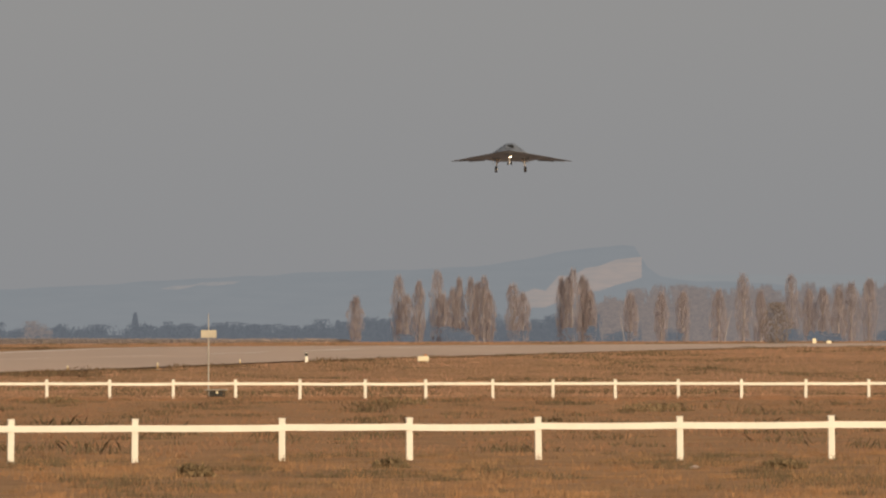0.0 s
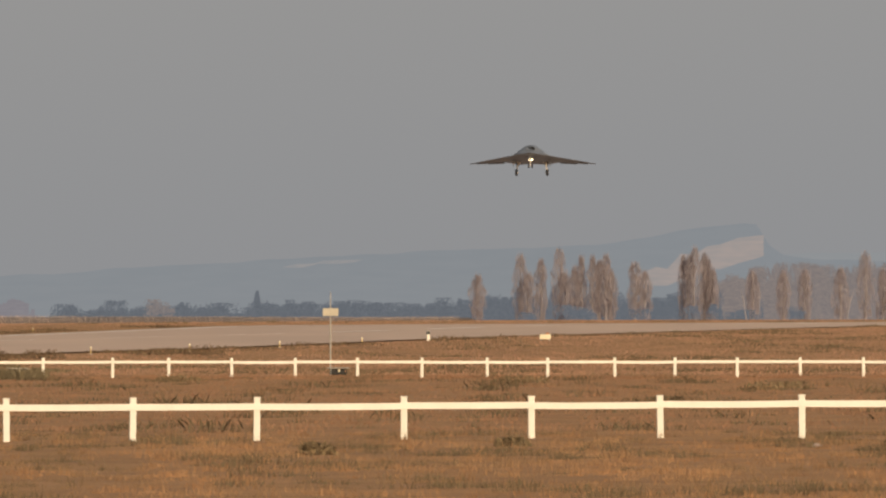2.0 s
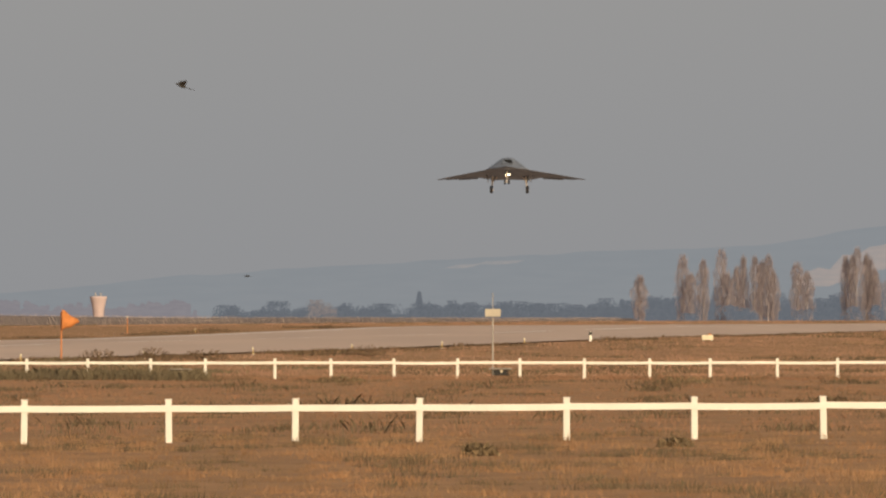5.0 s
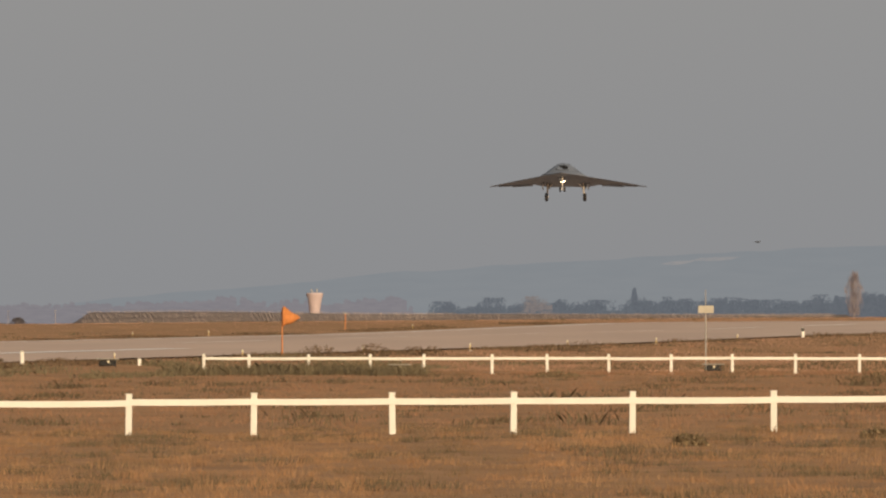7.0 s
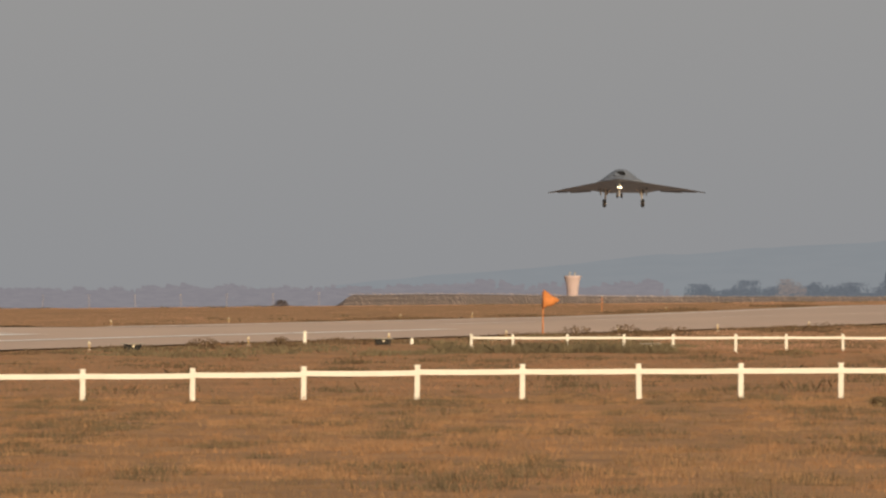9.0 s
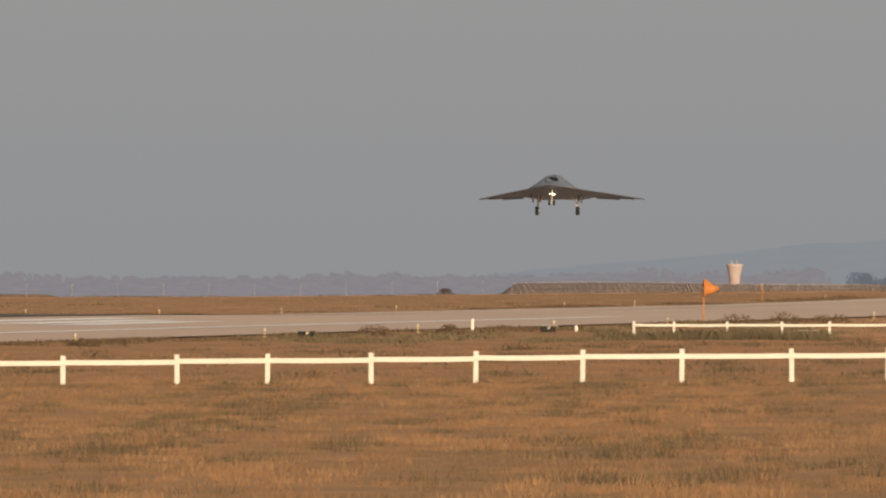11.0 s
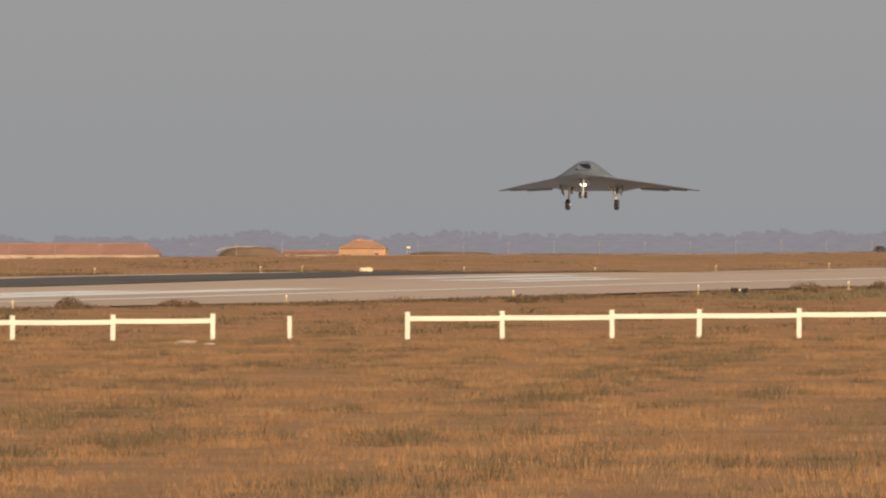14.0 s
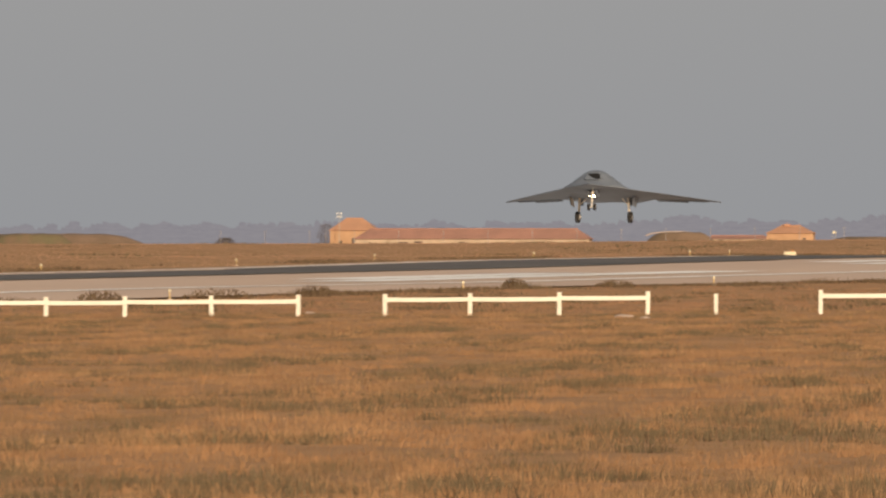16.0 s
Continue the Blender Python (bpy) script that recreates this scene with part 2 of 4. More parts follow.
def rod(bm, p, q, r0, r1=None, seg=8):
    p, q = Vector(p), Vector(q)
    d = q - p
    out = bmesh.ops.create_cone(bm, cap_ends=True, segments=seg, radius1=r0, radius2=r0 if r1 is None else r1, depth=d.length)
    bmesh.ops.transform(bm, matrix=Matrix.Translation((p + q) / 2) @ d.to_track_quat("Z", "Y").to_matrix().to_4x4(), verts=out["verts"])
    return out["verts"]


def ease(a, b, x):
    t = min(1.0, max(0.0, (x - a) / (b - a)))
    return t * t * (3 - 2 * t)


# ---- the lie of the land ----
RUN_SLOPE, RUN_SHIFT = 0.175, -160.9     # runway centre line: x = RUN_SLOPE * y + RUN_SHIFT


def across(x, y):
    return x - (RUN_SLOPE * y + RUN_SHIFT)


def ground(x, y):
    """Height of the land: level by the camera, rising to the runway and the far fields."""
    rise = 0.0030 * max(0.0, min(y, 1230.0) - 330.0) + 0.0009 * max(0.0, y - 1230.0)
    v = across(x, y)
    away = 1 - ease(-30, 20, v)      # the far half of the runway
    rise -= 0.20 * ease(430, 520, y) * (1 - ease(800, 950, y)) * (1 - away * ease(600, 690, y))
    rise -= 0.60 * ease(730, 880, y) * (1 - ease(1050, 1300, y)) * away
    side = 1.0 - 0.80 * ease(33, 47, v) * (1 - ease(600, 950, y))
    z = rise * side
    if y > 300:
        f = math.degrees(math.atan2(x, y + 60))
        e = np.interp(f, (-8, -5.5, -4, -2.5, 0, 2, 5), (-0.0008, -0.00070, -0.00042, -0.00033, 0.0001, 0.0004, 0.0005))
        far = 2.7 + y * e
        z += (min(z, far) - z) * ease(20, 60, -v)
    slope = 0.0045 * (max(-70.0, min(70.0, x)) + 12) * (1 - ease(300, 700, y))
    return z + slope


def sheet(name, xs, ys, mat, lift=0.0, fn=ground):
    vs = [(x, y, fn(x, y) + lift) for y in ys for x in xs]
    n = len(xs)
    fs = [(j * n + i, j * n + i + 1, (j + 1) * n + i + 1, (j + 1) * n + i) for j in range(len(ys) - 1) for i in range(n - 1)]
    return raw(name, vs, fs, mat, smooth=True)


def earth(x, y):
    v = across(x, y)
    z = ground(x, y) - 0.25 * ease(-34.5, -30, v) * ease(-34.5, -30, -v) * ease(200, 260, y)
    if y < 1300:
        z += 0.05 * noise.noise((x * 0.12, y * 0.05, 0)) * (0 if abs(v) < 36 else 1)
    return z


xs = [-1800, -1200, -800, -550, -400, -330, -280, -240] + [-210 + 3 * i for i in range(114)] + [150, 180, 220, 280, 400, 550, 800, 1200, 1800]
ys = [-400, -300, -220, -160] + [-120 + 12 * i for i in range(35)] + [300 + 10 * i for i in range(110)] + [1420, 1460, 1520, 1600, 1700, 1850, 2050, 2300, 2600, 3000, 3400, 3900, 4400, 4950]
tagged(sheet("ground", xs, ys, M_SOIL, fn=earth), "dry brown heath and grassland of the airfield", "ground", kind="structure")


def strip(name, v0, v1, y0, y1, mat, lift, step=20.0, cols=4):
    """A flat band along the runway, between two offsets from its centre line."""
    n = max(1, int((y1 - y0) / step))
    rows = [y0 + (y1 - y0) * i / n for i in range(n + 1)]
    vs = []
    for y in rows:
        for k in range(cols + 1):
            v = v0 + (v1 - v0) * k / cols
            x = RUN_SLOPE * y + RUN_SHIFT + v
            vs.append((x, y, ground(x, y) + lift))
    c = cols + 1
    fs = [(j * c + i, j * c + i + 1, j * c + c + 1 + i, j * c + c + i) for j in range(n) for i in range(cols)]
    return raw(name, vs, fs, mat, smooth=True)


runway = tagged(strip("runway", -33, 33, 230, 2300, M_ASPHALT, 0.03, 10.0, 24), "pale worn concrete runway with white markings", "runway", kind="structure")


def marking(name, v0, v1, y0, y1, mat, label, lift=0.05):
    ob = strip(name, v0, v1, y0, y1, mat, lift, 10.0)
    ob.parent = runway
    return tagged(ob, label)


marking("edge_line", 15.9, 17.7, 300, 760, M_MARK, "thin white edge line")
marking("edge_line", -30.4, -29.6, 300, 1500, M_MARK, "thin white edge line")
for y0 in range(858, 1500, 62):
    marking("centre_dash", -2.8, -1.6, y0, y0 + 36, M_MARK, "white centre dash")
for v, w, y0, y1 in ((-1.0, 4.6, 528, 578), (4.2, 5.0, 510, 596), (-8.5, 3.2, 676, 722), (-2.6, 3.6, 662, 702), (2.4, 3.6, 655, 690)):
    marking("touchdown_bar", v, v + w, y0, y1, M_MARK, "broad white touchdown bar")
marking("rubber_streak", -26, -13.5, 260, 610, M_RUBBER, "black tyre rubber streak", 0.07)
marking("rubber_streak", -28, -13, 610, 690, M_RUBBER, "black tyre rubber streak", 0.07)
marking("rubber_streak", -28, -15, 690, 770, M_RUBBER, "black tyre rubber streak", 0.07)
marking("rubber_streak", -27.5, -19, 770, 870, M_RUBBER, "black tyre rubber streak", 0.07)


# ---- far land ----
def ridge(name, label, rows, dist, mat, foot=-12.0, rough=1.2):
    """A band of hills: bearing in degrees and height above the eye in thousandths of the distance."""
    az = np.array([r[0] for r in rows])
    el = np.array([r[1] for r in rows])
    bear = np.linspace(az[0], az[-1], 260)
    top = np.interp(bear, az, el)
    vs = []
    for b, h in zip(bear, top):
        x = dist * math.tan(radians(b))
        z = 2.7 + dist * h / 1000 + rough * noise.noise((x * 0.02, 3.1, dist)) + 0.6 * rough * noise.noise((x * 0.09, 7.7, dist))
        vs += [(x, dist - 60, foot), (x, dist - 30, foot + 0.72 * (z - foot)), (x, dist, z), (x, dist + 30, foot)]
    fs = [(4 * i + k, 4 * i + 4 + k, 4 * i + 5 + k, 4 * i + 1 + k) for i in range(len(bear) - 1) for k in range(3)]
    return tagged(raw(name, vs, fs, mat, smooth=True), label, "hills", kind="structure")


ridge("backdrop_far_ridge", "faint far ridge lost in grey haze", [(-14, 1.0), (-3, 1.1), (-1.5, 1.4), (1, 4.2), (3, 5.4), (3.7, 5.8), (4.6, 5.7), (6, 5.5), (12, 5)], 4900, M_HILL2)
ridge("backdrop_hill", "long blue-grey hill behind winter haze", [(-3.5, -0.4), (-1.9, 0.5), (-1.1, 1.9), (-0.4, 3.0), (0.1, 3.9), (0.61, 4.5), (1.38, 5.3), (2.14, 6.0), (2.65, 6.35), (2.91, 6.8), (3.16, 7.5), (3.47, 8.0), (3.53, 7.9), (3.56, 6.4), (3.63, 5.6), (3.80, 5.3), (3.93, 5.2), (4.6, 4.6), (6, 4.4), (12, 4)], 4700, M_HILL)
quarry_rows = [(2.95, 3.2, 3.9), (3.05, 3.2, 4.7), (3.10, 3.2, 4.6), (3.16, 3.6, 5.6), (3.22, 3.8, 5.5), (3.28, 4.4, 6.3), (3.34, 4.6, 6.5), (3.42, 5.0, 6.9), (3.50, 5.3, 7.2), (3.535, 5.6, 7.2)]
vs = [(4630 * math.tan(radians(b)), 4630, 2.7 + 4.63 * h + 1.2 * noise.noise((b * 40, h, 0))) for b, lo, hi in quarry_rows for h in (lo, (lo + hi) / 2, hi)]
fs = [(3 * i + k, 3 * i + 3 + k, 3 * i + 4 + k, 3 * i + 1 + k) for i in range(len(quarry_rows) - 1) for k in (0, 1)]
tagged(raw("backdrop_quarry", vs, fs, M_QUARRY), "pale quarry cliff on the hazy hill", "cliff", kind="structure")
for b0, b1, h in ((1.36, 1.52, 4.75), (1.50, 1.72, 5.05)):
    vs = [(4630 * math.tan(radians(b)), 4630, 2.7 + 4.63 * (h + k)) for b, k in ((b0, -0.12), (b0 + 0.05, 0.10), ((b0 + b1) / 2, -0.16), ((b0 + b1) / 2, 0.15), (b1 - 0.03, -0.02), (b1, 0.18))]
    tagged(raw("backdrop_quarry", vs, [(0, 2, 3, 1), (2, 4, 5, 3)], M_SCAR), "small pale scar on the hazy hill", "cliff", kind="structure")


def shards(rng, count, spot, length, width, upright=0.8):
    """Verts and faces of many small twig or leaf slivers; spot() gives their middle."""
    vs, fs = [], []
    for _ in range(count):
        p = Vector(spot())
        d = Vector((rng.gauss(0, 1), rng.gauss(0, 1), rng.gauss(0, 1) + upright * 2.5)).normalized()
        s = d.cross(Vector((rng.gauss(0, 1), rng.gauss(0, 1), rng.gauss(0, 1)))).normalized()
        ln, w = length * rng.uniform(0.6, 1.4), width * rng.uniform(0.6, 1.4)
        k = len(vs)
        vs += [p - d * ln / 2 - s * w / 3, p + s * w / 2, p + d * ln / 2, p - s * w / 2]
        fs.append((k, k + 1, k + 2, k + 3))
    return vs, fs


def trunk_mesh(rng, h, r, limbs, spread, rise=0.35):
    bm = bmesh.new()
    lean = Vector((rng.uniform(-0.03, 0.03) * h, 0, 0))
    rod(bm, (0, 0, -0.6), lean * 0.5 + Vector((0, 0, h * 0.5)), r, r * 0.6, 7)
    rod(bm, lean * 0.5 + Vector((0, 0, h * 0.5)), lean + Vector((0, 0, h * 0.95)), r * 0.6, r * 0.15, 6)
    for _ in range(limbs):
        z = h * rng.uniform(0.2, 0.75)
        a = rng.uniform(0, 6.28)
        q = Vector((math.cos(a) * spread, math.sin(a) * spread, z + h * rise * rng.uniform(0.5, 1.0)))
        rod(bm, lean * z / h + Vector((0, 0, z)), q, r * 0.4, r * 0.1, 5)
    return bm


def poplar(x, y, h, w, seed, mat=None):
    rng = random.Random(seed)
    t = thing("poplar_tree", "tall slender leafless poplar, brown-grey with haze in its colour", "tree", pose(x, y, ground(x, y)), "trees beyond the runway")
    part("trunk", trunk_mesh(rng, h, 0.35, 9, w * 0.3), M_BARK, t)
    jag = [rng.uniform(0.75, 1.2) for _ in range(13)]

    def spot():
        k = rng.random() ** 0.85
        r = w * 0.72 * (jag[int(k * 11.9)] * (1 - k * 11.9 % 1) + jag[int(k * 11.9) + 1] * (k * 11.9 % 1)) * (0.62 + 0.22 * math.sin(math.pi * k)) * (1 - 0.6 * k ** 7) * math.sqrt(rng.random())
        a = rng.uniform(0, 6.28)
        return (r * math.cos(a), r * math.sin(a), h * (0.02 + 0.98 * k))

    v, f = shards(rng, 900, spot, 2.5, 0.10, 3.6)
    tagged(raw("crown", v, f, mat or M_TWIG, t), kind="stuff")
    return t


def clump(store, rng, x, y, h, w, count, low=0.0, profile=None, size=0.85, upright=0.6):
    """Adds the crown of one far tree to a wood: lumps of leaf slivers, or one outline."""
    lumps = [(rng.uniform(-0.35, 0.35) * w, rng.uniform(-0.35, 0.35) * w, h * rng.uniform(0.35, 0.85), w * rng.uniform(0.18, 0.32)) for _ in range(9)]
    foot = Vector((x, y, ground(x, y)))

    def spot():
        if profile:
            k, a = rng.random() ** 1.1, rng.uniform(0, 6.28)
            r = w / 2 * profile(k) * rng.random() ** 0.45
            return foot + Vector((r * math.cos(a), r * math.sin(a), h * k))
        if rng.random() < 0.3:
            return foot + Vector((rng.uniform(-0.45, 0.45) * w, rng.uniform(-0.4, 0.4) * w, h * rng.uniform(low, 0.6)))
        cx, cy, cz, r = rng.choice(lumps)
        d = Vector((rng.gauss(0, 1), rng.gauss(0, 1), rng.gauss(0, 1))).normalized() * r * rng.random() ** 0.4
        return foot + Vector((cx + d.x, cy + d.y, max(0.3, min(h, cz + d.z))))

    v, f = shards(rng, count, spot, size, 0.31, upright)
    k = len(store[0])
    store[0].extend(v)
    store[1].extend([tuple(k + q for q in p) for p in f])


TREE_Y = 3600.0


def bearing(deg, y, back=5.0):
    return (y + back) * math.tan(radians(deg + 0.019))


# poplar rows: bearing, height, width
for i, (b, h, w) in enumerate(((2.22, 12.5, 4.2), (2.415, 18.5, 4.6), (2.45, 13, 5), (2.508, 17, 3.2), (2.59, 20, 4.2), (2.615, 13, 3.6), (2.69, 18, 3.0), (2.74, 18, 3.4), (2.80, 18.3, 3.6), (2.825, 14, 3.2),
                               (2.93, 16, 4.2), (2.975, 13.5, 4.0), (3.15, 18, 3.0), (3.20, 20.5, 4.2), (3.245, 18.5, 3.4), (3.28, 14, 3.6), (3.46, 13.5, 4), (3.70, 14, 4), (3.97, 19, 4.6), (4.05, 14, 4), (4.19, 18.5, 4.8), (4.33, 15, 4.2), (4.46, 16.5, 4.6), (4.54, 17.5, 4.4), (4.66, 17, 4.6), (2.66, 15, 3.0), (2.77, 16.5, 3.2), (3.175, 18, 3.2), (3.262, 17.5, 3.2), (3.60, 13.5, 4.0), (3.86, 14.5, 4.4), (4.27, 14.5, 4.2), (4.40, 15, 4.0))):
    poplar(bearing(b, TREE_Y), TREE_Y + 1.5 * math.sin(i * 2.3), h, w, 100 + i)
# far woods behind and to the right of the poplars, too many trees to count
rng0 = random.Random(5)
bare, ever = ([], []), ([], [])
for i in range(96):
    b = 3.32 + 1.70 * i / 95 + rng0.uniform(-0.012, 0.012)
    tall = rng0.uniform(12.5, 16.5) * (0.8 + 0.2 * ease(3.32, 3.6, b)) + 1.6 * noise.noise((b * 9, 2, 0))
    clump(bare, rng0, bearing(b, TREE_Y + 40), TREE_Y + 40 + rng0.uniform(-25, 40), tall, rng0.uniform(4.5, 7.0), 720, size=2.2, upright=3.0, profile=(lambda k: 0.45 + 0.75 * math.sin(math.pi * (0.1 + 0.83 * k))) if i % 3 else None)
clump(bare, rng0, bearing(0.79, TREE_Y), TREE_Y, 6.5, 9.0, 650)
for i in range(78):
    b = 0.36 + 3.1 * i / 77 + rng0.uniform(-0.015, 0.015)
    h = rng0.uniform(3.8, 6.6) if b < 2.2 else rng0.uniform(5.5, 8.5)
    if b < 1.9 and rng0.random() < 0.18:
        h *= 0.55
    clump(ever, rng0, bearing(b, TREE_Y + 60), TREE_Y + 60 + rng0.uniform(-20, 20), h, rng0.uniform(6.5, 10), 900)
for b, h in ((1.225, 8.8), (2.14, 6.2), (2.40, 9.0), (2.56, 9.5), (1.62, 5.0), (0.52, 4.6)):
    clump(ever, rng0, bearing(b, TREE_Y + 25), TREE_Y + 25, h, 4.6, 800, profile=lambda k: 1.0 - 0.85 * k)


def shaped(name, label, x, y, h, w, seed, mat, count, profile):
    """A tree or bush whose crown keeps to one outline: profile(k) is its half width at the height k."""
    rng = random.Random(seed)
    t = thing(name, label, "tree", pose(x, y, ground(x, y)), "trees beyond the runway")
    part("trunk", trunk_mesh(rng, h * 0.9, 0.16, 6, w * 0.2), M_BARK, t)
    jag = [rng.uniform(0.8, 1.15) for _ in range(16)]

    def spot():
        k, a = rng.random() ** 1.1, rng.uniform(0, 6.28)
        r = w / 2 * profile(k) * jag[int(k * 7.9) + (8 if a < 3.14 else 0)] * rng.random() ** 0.45
        return (r * math.cos(a), r * math.sin(a), h * k)

    v, f = shards(rng, count, spot, 0.40, 0.10, 0.8)
    tagged(raw("crown", v, f, mat, t), kind="stuff")
    return t


shaped("bush", "lone dull olive bush at the field edge", bearing(4.12, 1900), 1900, 6.2, 4.9, 79, M_HEDGE, 1900, lambda k: 0.35 + 0.75 * math.sin(math.pi * (0.12 + 0.80 * k)))
# dark trees and bushes standing alone in the far fields
shaped("tree", "lone rounded dark tree beside the farmhouse", -398.0, 3700, 6.2, 5.6, 81, M_FARBUSH, 1300, lambda k: 0.3 + 0.75 * math.sin(math.pi * (0.1 + 0.82 * k)))
shaped("bush", "low broad dark bush in the far field", -305.5, 2600, 1.5, 6.0, 82, M_FARBUSH, 900, lambda k: 1.0 - 0.6 * k)
shaped("bush", "low broad dark bush in the far field", -81.4, 3000, 1.7, 5.0, 83, M_FARBUSH, 900, lambda k: 1.0 - 0.6 * k)
# two pale leaning trunks at the edge of the wood
for b, lean in ((3.435, -1.6), (3.885, 2.2)):
    t = thing("dead_tree", "pale bare trunk leaning at the wood's edge", "tree", pose(bearing(b, TREE_Y - 30), TREE_Y - 30, ground(bearing(b, TREE_Y - 30), TREE_Y - 30)), "trees beyond the runway")
    bm = bmesh.new()
    rod(bm, (0, 0, -0.5), (lean * 0.4, 0, 4.2), 0.14, 0.12, 7)
    rod(bm, (lean * 0.4, 0, 4.2), (lean, 0.2, 8.6), 0.12, 0.05, 7)
    rod(bm, (lean * 0.4, 0, 4.2), (lean * 0.2 - 0.8, 0, 7.0), 0.07, 0.03, 6)
    part("trunk", bm, M_BARK, t)


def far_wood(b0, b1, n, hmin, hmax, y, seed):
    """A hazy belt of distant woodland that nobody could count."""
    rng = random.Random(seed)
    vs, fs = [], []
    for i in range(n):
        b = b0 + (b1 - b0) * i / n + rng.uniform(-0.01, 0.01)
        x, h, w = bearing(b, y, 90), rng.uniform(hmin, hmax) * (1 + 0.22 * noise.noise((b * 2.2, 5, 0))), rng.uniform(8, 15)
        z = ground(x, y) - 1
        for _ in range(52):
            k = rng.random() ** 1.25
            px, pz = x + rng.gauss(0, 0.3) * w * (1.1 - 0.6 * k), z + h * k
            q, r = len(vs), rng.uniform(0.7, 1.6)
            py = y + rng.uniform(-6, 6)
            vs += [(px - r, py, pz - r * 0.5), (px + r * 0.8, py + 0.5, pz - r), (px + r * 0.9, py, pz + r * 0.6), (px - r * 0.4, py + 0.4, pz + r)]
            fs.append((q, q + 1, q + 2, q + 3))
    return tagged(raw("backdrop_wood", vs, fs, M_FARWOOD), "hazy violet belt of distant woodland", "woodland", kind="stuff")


# undergrowth and low evergreens along the foot of the woods
for i in range(22):
    b = rng0.uniform(2.3, 4.95)
    clump(ever, rng0, bearing(b, TREE_Y - 15), TREE_Y - 15 + rng0.uniform(-8, 8), rng0.uniform(2.0, 4.5), rng0.uniform(4, 9), 300)
for i in range(60):
    b = rng0.uniform(2.1, 5.0)
    clump(ever, rng0, bearing(b, TREE_Y + 75), TREE_Y + 75 + rng0.uniform(-10, 30), rng0.uniform(4.0, 8.0) * (1.0 if b < 3.3 else 1.2), rng0.uniform(7, 12), 700)
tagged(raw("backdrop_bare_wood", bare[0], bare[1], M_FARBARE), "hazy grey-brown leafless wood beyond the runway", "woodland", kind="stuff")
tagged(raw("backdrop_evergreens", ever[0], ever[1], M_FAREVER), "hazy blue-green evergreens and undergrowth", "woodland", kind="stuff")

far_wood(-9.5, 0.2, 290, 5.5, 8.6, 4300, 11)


# ---- fences ----
def fence_post(name, parent, x, y, h, w=0.15):
    bm = bmesh.new()
    box(bm, 0, 0, h / 2 - 0.2, w, w, h + 0.4, 0.012)
    box(bm, 0, 0, h + 0.012, w + 0.016, w + 0.016, 0.03, 0.006)
    ob = part(name, bm, M_WHITE, parent)
    ob.location = (x, y, ground(x, y))
    ob.rotation_euler = (radians(random.uniform(-0.8, 0.8)), radians(random.uniform(-0.9, 0.9)), radians(random.uniform(-4, 4)))
    return ob


def fence_rail(parent, a, b, y, zc, th):
    """One board between two posts, with a slight sag."""
    bm = bmesh.new()
    za, zb = ground(a, y) + zc, ground(b, y) + zc
    sag = random.uniform(0.0, 0.014)
    ring = []
    for k in range(5):
        t = k / 4
        x, z = a + (b - a) * t, za + (zb - za) * t - sag * 4 * t * (1 - t)
        ring.append([bm.verts.new((x, y + dy, z + dz)) for dy, dz in ((-0.105, -th / 2), (-0.105, th / 2), (-0.07, th / 2), (-0.07, -th / 2))])
    for k in range(4):
        for j in range(4):
            bm.faces.new((ring[k][j], ring[k][(j + 1) % 4], ring[k + 1][(j + 1) % 4], ring[k + 1][j]))
    bm.faces.new(ring[0])
    bm.faces.new(ring[-1][::-1])
    bmesh.ops.recalc_face_normals(bm, faces=bm.faces)
    return part("rail", bm, M_WHITE, parent)


def near_height(x):
    """Standing height of the near fence's posts, which get lower along the line."""
    return float(np.interp(x, (-52, -42, -30, -24, -12, -5), (0.70, 0.74, 0.81, 0.835, 0.90, 0.97)))


def fence(label, xs, y, height, th=0.150, w=0.15):
    f = thing("rail_fence", label, "fence", Matrix.Identity(4), "white airfield fences")
    for x in xs:
        fence_post("post", f, x, y, height(x), w)
    for p, q in zip(xs, xs[1:]):
        fence_rail(f, p, q, y, height((p + q) / 2) - 0.19 + random.uniform(-0.012, 0.012), th)
    return f


NEAR_Y, MID_Y = 284.0, 615.0
fence("white-painted wooden fence with a single top rail", [-24.26, -21.3, -17.87, -15.16, -12.05, -8.91, -5.7, -2.73, 0.57, 3.44, 6.27, 9.63, 12.54, 15.49, 18.73, 22.20, 25.3], NEAR_Y, near_height)
fence("short run of white-painted wooden fence", [-39.64, -36.63, -33.48, -30.35], NEAR_Y, near_height)
fence("white-painted wooden fence ending at a gap", [-61.07, -57.97, -54.77, -51.67, -48.87, -45.79, -42.71], NEAR_Y, near_height)
lone = thing("fence_post", "lone white wooden post standing in the fence gap", "post", Matrix.Identity(4), "white airfield fences")
fence_post("post", lone, -27.94, NEAR_Y, 0.72, 0.13)
fence("distant white-painted fence along the airfield", [-7.96, -5.70, -2.73, 0.32, 3.00, 6.40, 9.15, 12.23, 15.33, 18.38, 21.53, 24.73, 27.69, 30.98, 33.92, 36.98, 40.08, 43.18, 46.33, 49.43, 52.53, 55.63], MID_Y, lambda x: 0.97, 0.135, 0.145)


# ---- the unmanned aircraft ----
def planform(s):
    """Leading and trailing edge (metres aft of the landing lamp) at s metres from the middle."""
    lead = -1.55 + 1.20 * s + 0.02 * s * s
    trail = np.interp(s, (0, 1.4, 2.6, 4.2, 5.6, 6.25), (6.9, 7.3, 5.6, 6.25, 6.7, 7.1))
    return lead, max(trail, lead + 0.10)


